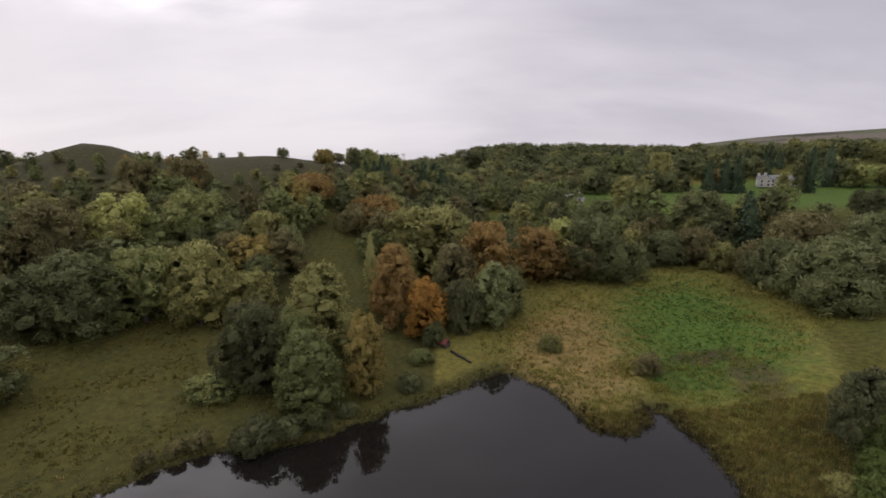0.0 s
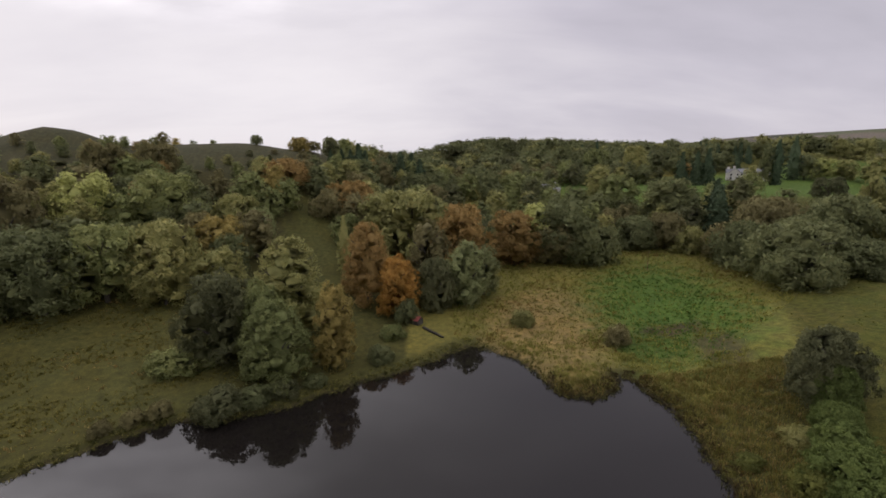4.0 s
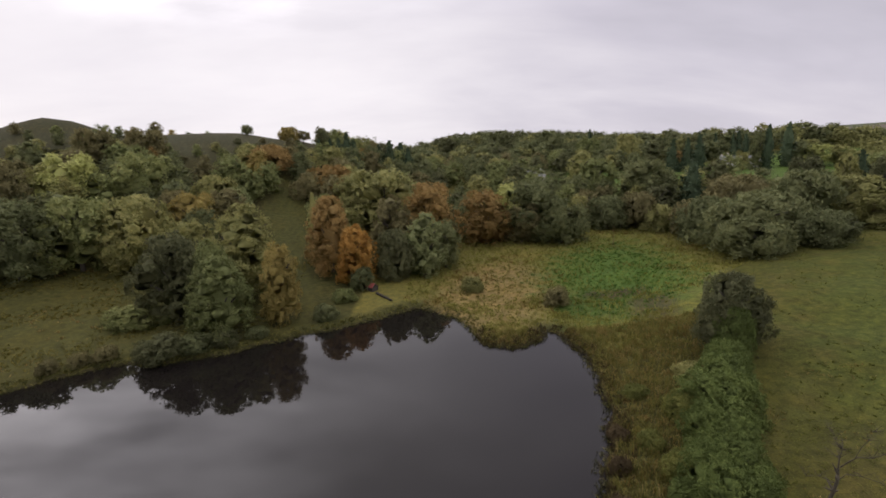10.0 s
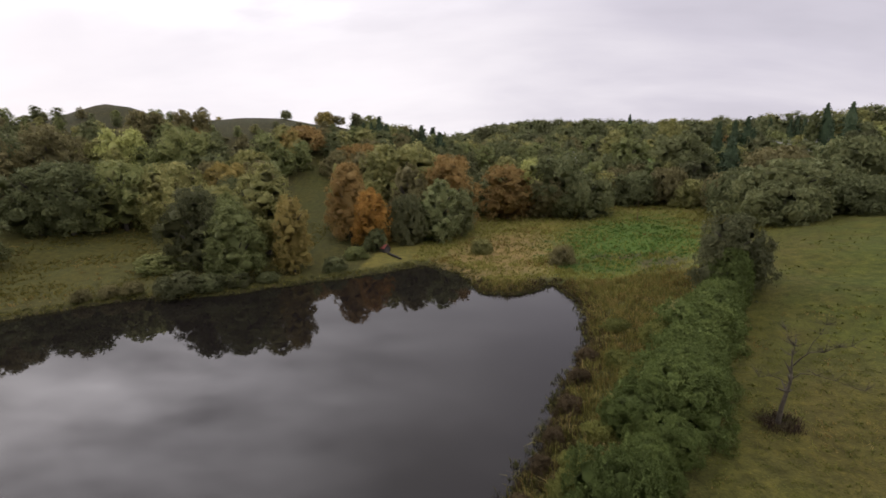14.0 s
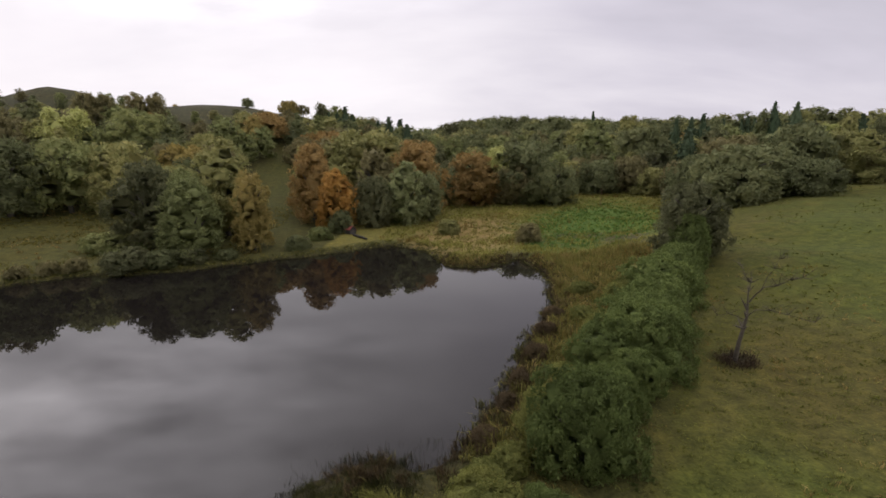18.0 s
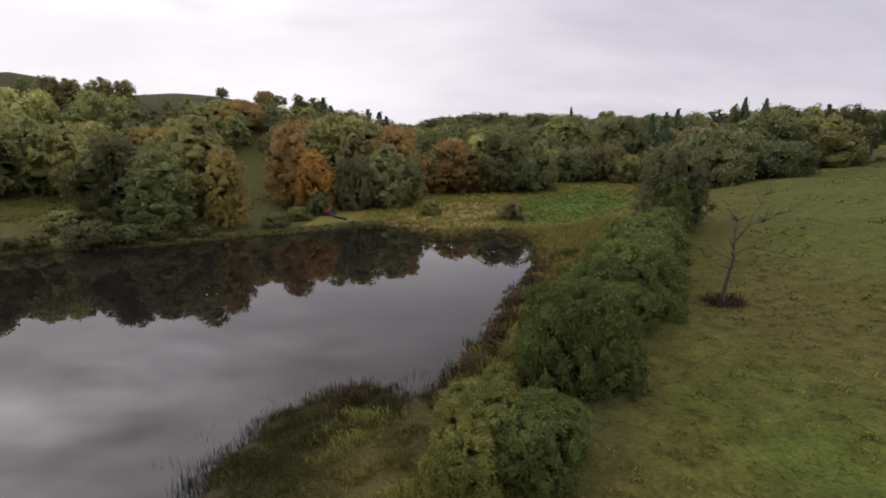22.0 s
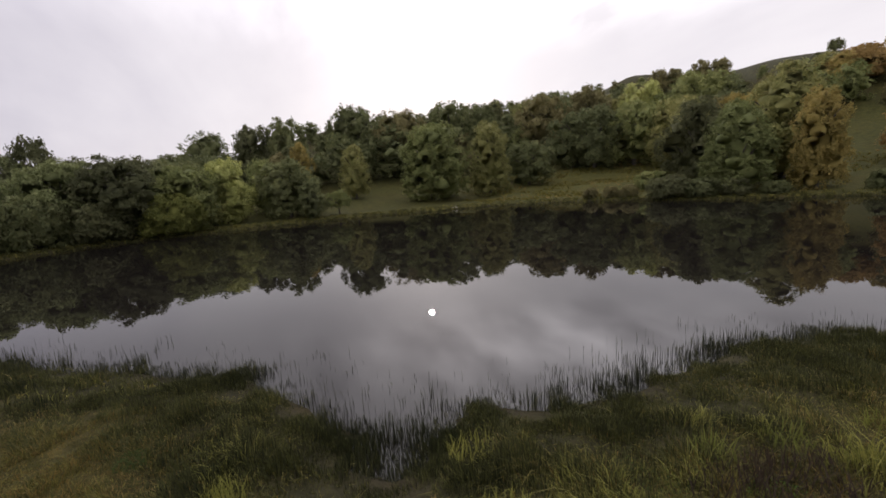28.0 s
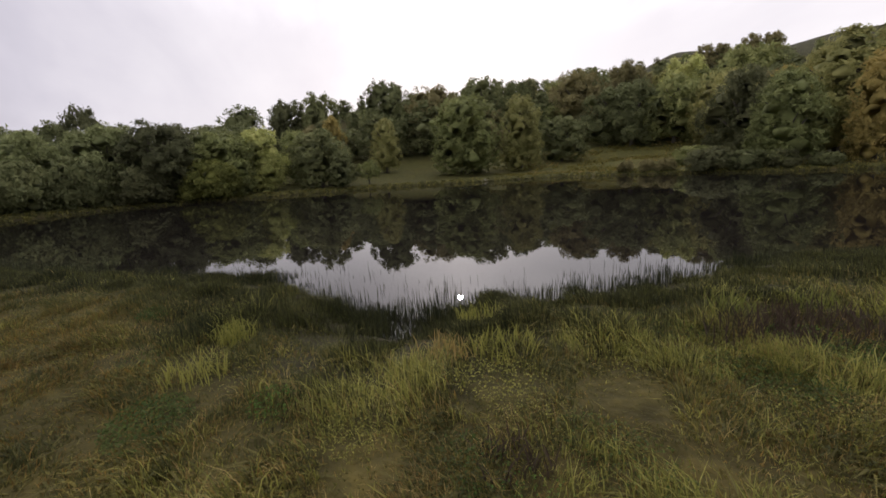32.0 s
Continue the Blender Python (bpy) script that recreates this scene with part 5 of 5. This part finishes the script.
herb_patch("herbs", "dark green nettles on the near bank", 81, 4200, 21.4, -0.5, 1.0, 0.8, 0.35, 0.017, B_HERB)
herb_patch("herbs", "fresh green herbs in the bank grass", 82, 1500, 20.6, -1.8, 0.8, 0.6, 0.2, 0.02, B_HERB)
herb_patch("herbs", "fresh green dock leaves on the near bank", 83, 1300, 18.0, -9.3, 0.7, 0.5, 0.2, 0.022, B_HERB)
herb_patch("herbs", "dark leafy herbs in the bank grass", 84, 2600, 21.8, -2.5, 1.2, 0.8, 0.28, 0.017, B_SEDGE)
herb_patch("herbs", "yellowing herb leaves in the bank grass", 85, 500, 20.4, -1.4, 0.9, 0.7, 0.24, 0.015, B_LIME)
for k, (x, y, rx, ry) in enumerate(((19.4, -3.3, 0.7, 0.6), (17.9, -5.1, 0.9, 0.7), (16.8, -8.6, 0.8, 0.6), (18.8, -6.7, 0.6, 0.5), (15.2, -8.6, 0.6, 0.5), (16.0, -3.7, 0.7, 0.5), (20.0, -5.1, 0.6, 0.5))):
    herb_patch("herbs", "small yellow-green leaves among the bank grass", 90 + k, 420, x, y, rx, ry, 0.34, 0.014, B_LIME)

# leafy herbs strewn through the bank grass
strewn = random.Random(140)
for k in range(46):
    x, y = strewn.uniform(12.5, 22.0), strewn.uniform(-11.5, 2.5)
    if float(shore_distance(x, y)) < 2.6:
        continue
    tint, look_ = strewn.choice(((B_HERB, "dark green leafy herbs in the bank grass"), (B_LIME, "yellow-green leafy herbs in the bank grass"), (B_LUSH, "fresh green leafy herbs in the bank grass"), (B_SEDGE, "shady leafy herbs in the bank grass")))
    herb_patch("herbs", look_, 200 + k, strewn.randrange(260, 620), x, y, strewn.uniform(0.35, 0.9), strewn.uniform(0.3, 0.7), strewn.uniform(0.2, 0.34), strewn.uniform(0.013, 0.022), tint)

# ---- the dead tree in the pasture ----
def dead_tree(x, y):
    top = new("dead_tree")
    top.location = (x, y, height(x, y) - 0.1)
    top.rotation_euler = (0, 0, radians(-36))
    tagged(top, "bare grey dead tree with crooked limbs in the pasture", "tree")
    r = random.Random(5)

    def limb(name, pts, r0, r1, twigs=4, label=""):
        V, F = [], []
        pts = [(x - 0.12 * min(z, 4.3), y, z) for x, y, z in pts]
        n = len(pts)
        tube(V, F, pts, [0.62 * (r0 + (r1 - r0) * i / (n - 1)) for i in range(n)], 8)
        for k in range(twigs * 2):
            i = r.randrange(max(1, n // 2), n)
            p = Vector(pts[i])
            way = Vector((r.uniform(-1, 1), r.uniform(-0.8, 0.8), r.uniform(0.1, 1))).normalized()
            s = r.uniform(0.5, 1.1)
            kink = Vector((r.uniform(-0.2, 0.2), r.uniform(-0.2, 0.2), r.uniform(-0.2, 0.2)))
            tube(V, F, [tuple(p), tuple(p + way * s * 0.5 + kink * 0.5), tuple(p + way * s + kink)], [r1 * 0.9, r1 * 0.5, 0.006], 5)
            q = p + way * s * 0.5 + kink * 0.5
            w2 = Vector((r.uniform(-1, 1), r.uniform(-0.8, 0.8), r.uniform(0, 1))).normalized()
            tube(V, F, [tuple(q), tuple(q + w2 * s * 0.5)], [r1 * 0.4, 0.005], 4)
        part(name, mesh_of(name, V, F, DEADWOOD, True), top, label)

    limb("trunk", [(0, 0, 0), (0.08, 0, 0.5), (0.3, 0.05, 1.6), (0.62, 0, 2.8), (0.85, 0, 3.7), (0.9, 0.05, 4.3)], 0.3, 0.13, 3, "grey weathered trunk")
    limb("limb", [(0.9, 0.05, 4.2), (0.86, 0.1, 4.9), (0.84, 0.05, 5.6), (0.92, 0, 6.4)], 0.13, 0.035, 8)
    limb("limb", [(0.95, 0, 4.9), (1.3, -0.2, 5.6), (1.75, -0.3, 6.25), (2.5, -0.3, 6.45), (3.1, -0.2, 6.95), (3.8, -0.2, 7.2)], 0.09, 0.025, 11)
    limb("limb", [(0.9, 0, 3.8), (1.4, 0.3, 4.3), (2.3, 0.5, 4.35), (3.3, 0.6, 4.2), (4.8, 0.7, 3.9)], 0.065, 0.018, 8)
    limb("limb", [(0.7, 0, 3.5), (0.2, -0.2, 3.75), (-0.3, -0.3, 3.85), (-1.0, -0.4, 3.6)], 0.055, 0.016, 6)
    limb("limb", [(1.6, -0.3, 6.1), (1.85, -0.2, 7.0), (2.2, 0, 7.6), (2.4, 0.1, 8.3)], 0.045, 0.014, 10)
    limb("limb", [(0.9, 0, 6.2), (0.5, 0.2, 6.9), (0.3, 0.3, 7.4)], 0.04, 0.012, 9)


dead_tree(46.2, 22.4)
blades("bramble", "brown brambles round the foot of the dead tree", 71, 2500, (44.2, 20.6, 48.2, 24.4), lambda x, y, d: 1 - ramp(np.hypot(x - 46.2, y - 22.4), 0.8, 1.9), (0.3, 0.8), (0.02, 0.05), B_DARK, 0.6, category="bramble")

# ---- the post in the marsh ----
def make_post(x, y):
    V, F = [], []
    tube(V, F, [(0, 0, -0.3), (0.03, 0, 1.2), (0.02, 0.02, 2.6)], [0.11, 0.1, 0.07], 8)
    tube(V, F, [(0.02, 0, 1.9), (0.3, 0.1, 2.3)], [0.05, 0.02], 5)
    tube(V, F, [(0.02, 0.02, 2.5), (0.06, 0.02, 4.4), (0.05, 0.05, 6.3)], [0.06, 0.05, 0.03], 6)
    ob = new("post", mesh_of("post", V, F, plain("post_wood", (0.12, 0.06, 0.04), 0.9), True))
    ob.location = (x, y, height(x, y))
    tagged(ob, "weathered reddish-brown post standing in the marsh", "post")


make_post(71.4, 124.3)


# ---- a made-up boathouse in place of a red bush, and the fallen log ----
def box(sx, sy, sz, mat, name="box", at=(0, 0, 0), bevel=0.02):
    bm = bmesh.new()
    bmesh.ops.create_cube(bm, size=1, matrix=Matrix.Translation(at) @ Matrix.Diagonal((sx, sy, sz, 1)))
    if bevel:
        bmesh.ops.bevel(bm, geom=bm.edges[:], offset=bevel, segments=1, affect="EDGES")
    me = bpy.data.meshes.new(name)
    bm.to_mesh(me)
    bm.free()
    me.materials.append(mat)
    return me


def gable_roof(length, span, rise, over, thick, mat):
    """Two slopes of a roof whose ridge runs along x, its eaves at z 0."""
    h, e = span / 2 + over, length / 2 + over
    drop = rise * over / (span / 2)
    V, F = [], []
    for s in (-1, 1):
        o = len(V)
        for x in (-e, e):
            V += [(x, s * h, -drop), (x, 0, rise), (x, 0, rise + thick), (x, s * h, -drop + thick)]
        F += [(o, o + 4, o + 5, o + 1), (o + 3, o + 2, o + 6, o + 7), (o, o + 1, o + 2, o + 3), (o + 4, o + 7, o + 6, o + 5), (o, o + 3, o + 7, o + 4)]
    return mesh_of("roof", V, F, mat)


def gable_wall(length, span, tall, rise, mat):
    """Walls up to the gables, as one shell with thickness given by its closed form."""
    x, y = length / 2, span / 2
    V = [(-x, -y, 0), (x, -y, 0), (x, y, 0), (-x, y, 0), (-x, -y, tall), (x, -y, tall), (x, y, tall), (-x, y, tall), (-x, 0, tall + rise), (x, 0, tall + rise)]
    F = [(0, 1, 5, 4), (2, 3, 7, 6), (1, 2, 6, 9, 5), (3, 0, 4, 8, 7), (0, 3, 2, 1), (4, 5, 9, 8), (6, 7, 8, 9)]
    return mesh_of("wall", V, F, mat)


RED_ROOF = plain("red_tin_roof", (0.2, 0.05, 0.04), 0.6, 0.3, 1.5)
DARK_BOARD = plain("tarred_boards", (0.03, 0.026, 0.022), 0.8, 0.3, 4)


# an invented hut: its red roof stands in for a red bush
def boathouse(x, y, turn_):
    top = new("boathouse")
    top.matrix_basis = pose(x, y, height(x, y) - 0.1, 0, 0, turn_) @ Matrix.Diagonal((0.6, 0.6, 0.75, 1))
    tagged(top, "made-up tarred boathouse with red roof standing in for red bush", "boathouse")
    part("wall", gable_wall(4.2, 3.0, 1.5, 1.0, DARK_BOARD), top)
    part("roof", gable_roof(4.2, 3.0, 1.0, 0.25, 0.06, RED_ROOF), top, "faded red roof", Matrix.Translation((0, 0, 1.5)))
    part("door", box(0.06, 1.5, 1.3, plain("boathouse_door", (0.05, 0.045, 0.04)), "door"), top, "dark boarded door", Matrix.Translation((2.13, 0, 0.7)))
    for s in (-1, 1):
        for z in (0.35, 0.75, 1.15):
            part("board", box(4.2, 0.03, 0.3, DARK_BOARD, "board"), top, m=Matrix.Translation((0, s * 1.515, z)))


boathouse(1.6, 91.4, -40)


def fallen_log(x0, y0, x1, y1):
    V, F = [], []
    n = 7
    pts = [(x0 + (x1 - x0) * i / (n - 1) + 0.1 * math.sin(i * 2), y0 + (y1 - y0) * i / (n - 1), max(0.12, height(x0 + (x1 - x0) * i / (n - 1), y0 + (y1 - y0) * i / (n - 1))) + 0.28 + 0.05 * math.cos(i * 3)) for i in range(n)]
    tube(V, F, pts, [0.3, 0.29, 0.28, 0.27, 0.25, 0.22, 0.18], 9)
    F.append(tuple(range(8, -1, -1)))
    tagged(new("fallen_log", mesh_of("fallen_log", V, F, plain("wet_black_wood", (0.022, 0.018, 0.015), 0.85, 0.3, 4), True)), "black waterlogged fallen trunk by the inlet", "log")


fallen_log(3.2, 88.2, 7.2, 82.6)

def driftwood(x, y, turn_):
    V, F = [], []
    tube(V, F, [(-1.5, 0, 0.05), (-0.5, 0.1, 0.2), (0.6, 0, 0.3), (1.6, -0.1, 0.42)], [0.2, 0.18, 0.15, 0.08], 8)
    tube(V, F, [(0.3, 0, 0.26), (0.8, 0.5, 0.7), (1.0, 0.7, 1.1)], [0.08, 0.05, 0.02], 6)
    ob = new("driftwood", mesh_of("driftwood", V, F, plain("bleached_wood", (0.4, 0.38, 0.34), 0.8, 0.2, 3), True))
    ob.matrix_basis = pose(x, y, max(0.05, height(x, y)) - 0.06, 0, 0, turn_) @ Matrix.Diagonal((0.7, 0.7, 0.45, 1))
    tagged(ob, "bleached pale driftwood trunk lying on the far shore", "log")


driftwood(-54.4, 31.4, 70)

# ---- the country house on its lawn ----
STONE = plain("pale_stone", (0.5, 0.48, 0.44), 0.85, 0.15, 0.8)
SLATE = plain("roof_slate", (0.14, 0.145, 0.155), 0.6, 0.2, 1.2)
GLASS = plain("dark_window_glass", (0.02, 0.022, 0.025), 0.1, 0.1)
WHITE = plain("white_paint", (0.75, 0.74, 0.7), 0.5, 0.05)


def country_house(x, y, turn_, scale=1.0):
    top = new("country_house")
    top.matrix_basis = pose(x, y, height(x, y) - 0.2, 0, 0, turn_) @ Matrix.Diagonal((scale, scale, scale * 0.76, 1))
    tagged(top, "pale stone country house with slate roof beyond the lawn", "house")

    def wing(cx, cy, length, span, tall, rise, turn2, wins):
        m = pose(cx, cy, 0, 0, 0, turn2)
        part("wall", gable_wall(length, span, tall, rise, STONE), top, m=m)
        part("roof", gable_roof(length, span, rise, 0.35, 0.15, SLATE), top, "grey slate roof", m @ Matrix.Translation((0, 0, tall)))
        for wx, wy, wz, tw, w, h in wins:
            win = part("window", box(w, 0.1, h, WHITE, "window"), top, "white-framed sash window", m @ pose(wx, wy, wz, 0, 0, tw))
            part("pane", box(w - 0.25, 0.06, h - 0.25, GLASS, "pane", bevel=0), win, "dark glass", Matrix.Translation((0, -0.05, 0)))
        for s in (-1, 1):
            ch = part("chimney", box(1.3, 0.9, 2.2, STONE, "chimney"), top, "stone chimney stack", m @ Matrix.Translation((s * (length / 2 - 0.9), 0, tall + rise + 0.5)))
            part("chimney_pot", box(0.35, 0.35, 0.6, RED_ROOF, "chimney_pot"), ch, "clay pot", Matrix.Translation((0, 0, 1.3)))

    wing(0, 0, 26, 8, 6.2, 3.2, 0, [(wx, -4.03, wz, 0, 1.3, 1.9) for wx in (-10, -5, 0, 5, 10) for wz in (1.8, 4.7)])
    wing(-9, -2.5, 8, 7, 6.4, 3.6, 90, [(-4.03, s * 1.7, wz, -90, 1.3, 1.9) for s in (-1, 1) for wz in (1.8, 4.7)])
    wing(9, -2.5, 8, 7, 6.4, 3.6, 90, [(-4.03, s * 1.7, wz, -90, 1.3, 1.9) for s in (-1, 1) for wz in (1.8, 4.7)])


country_house(215, 272, -32)


def cottage(x, y, turn_):
    top = new("cottage")
    top.matrix_basis = pose(x, y, height(x, y) - 0.2, 0, 0, turn_)
    tagged(top, "small stone cottage with a pale grey roof among trees", "house")
    part("wall", gable_wall(10, 6, 5.0, 2.4, STONE), top)
    part("roof", gable_roof(10, 6, 2.4, 0.3, 0.12, plain("lichened_slate", (0.34, 0.34, 0.35), 0.8, 0.2, 1.5)), top, "pale grey roof", Matrix.Translation((0, 0, 5.0)))
    for s in (-3, 0, 3):
        win = part("window", box(1, 0.1, 1.3, WHITE, "window"), top, m=Matrix.Translation((s, -3.03, 3)))
        part("pane", box(0.8, 0.06, 1.1, GLASS, "pane", bevel=0), win, "dark glass", Matrix.Translation((0, -0.05, 0)))
    ch = part("chimney", box(0.9, 0.7, 1.6, STONE, "chimney"), top, "stone chimney stack", Matrix.Translation((4, 0, 7.8)))
    part("chimney_pot", box(0.3, 0.3, 0.5, RED_ROOF, "chimney_pot"), ch, "clay pot", Matrix.Translation((0, 0, 1.0)))


cottage(70, 224, 25)

# trees round the house
tree(231, 258, 27, 5, "needle", "slim", "beside the country house", fine=False)
tree(237, 256, 15, 6.5, "dark", "round", "beside the country house", fine=False)
tree(204, 257, 10.5, 4.5, "olive", "round", "on the lawn of the country house", fine=False)
tree(180, 285, 12, 5.5, "rust", "round", "beside the country house", fine=False)
tree(243, 250, 13, 7, "yellow", "round", "beside the country house", fine=False)
tree(255, 248, 12, 7, "olive", "round", "beside the country house", fine=False)
tree(128, 205, 5, 5, "dark", "bush", "on the lawn of the country house", fine=False)


# ---- the trimmed hedge at the top of the pasture ----
def field_hedge(x0, y0, x1, y1):
    r = np.random.RandomState(8)
    n = 2600
    u = r.uniform(size=n)
    x, y = x0 + (x1 - x0) * u + r.normal(scale=0.35, size=n), y0 + (y1 - y0) * u + r.normal(scale=0.35, size=n)
    z = ground(x, y) + r.uniform(0.05, 1.35, n)
    q = leaf_quads(r, np.stack([x, y, z], 1), r.normal(size=(n, 3)), np.full(n, 0.35))
    tagged(new("field_hedge", mesh_of("field_hedge", q.reshape(-1, 3), np.arange(n * 4).reshape(-1, 4), LEAF["dark"])), "low trimmed dark hedge along the top of the pasture", "hedge")


field_hedge(126, 112, 190, 96)
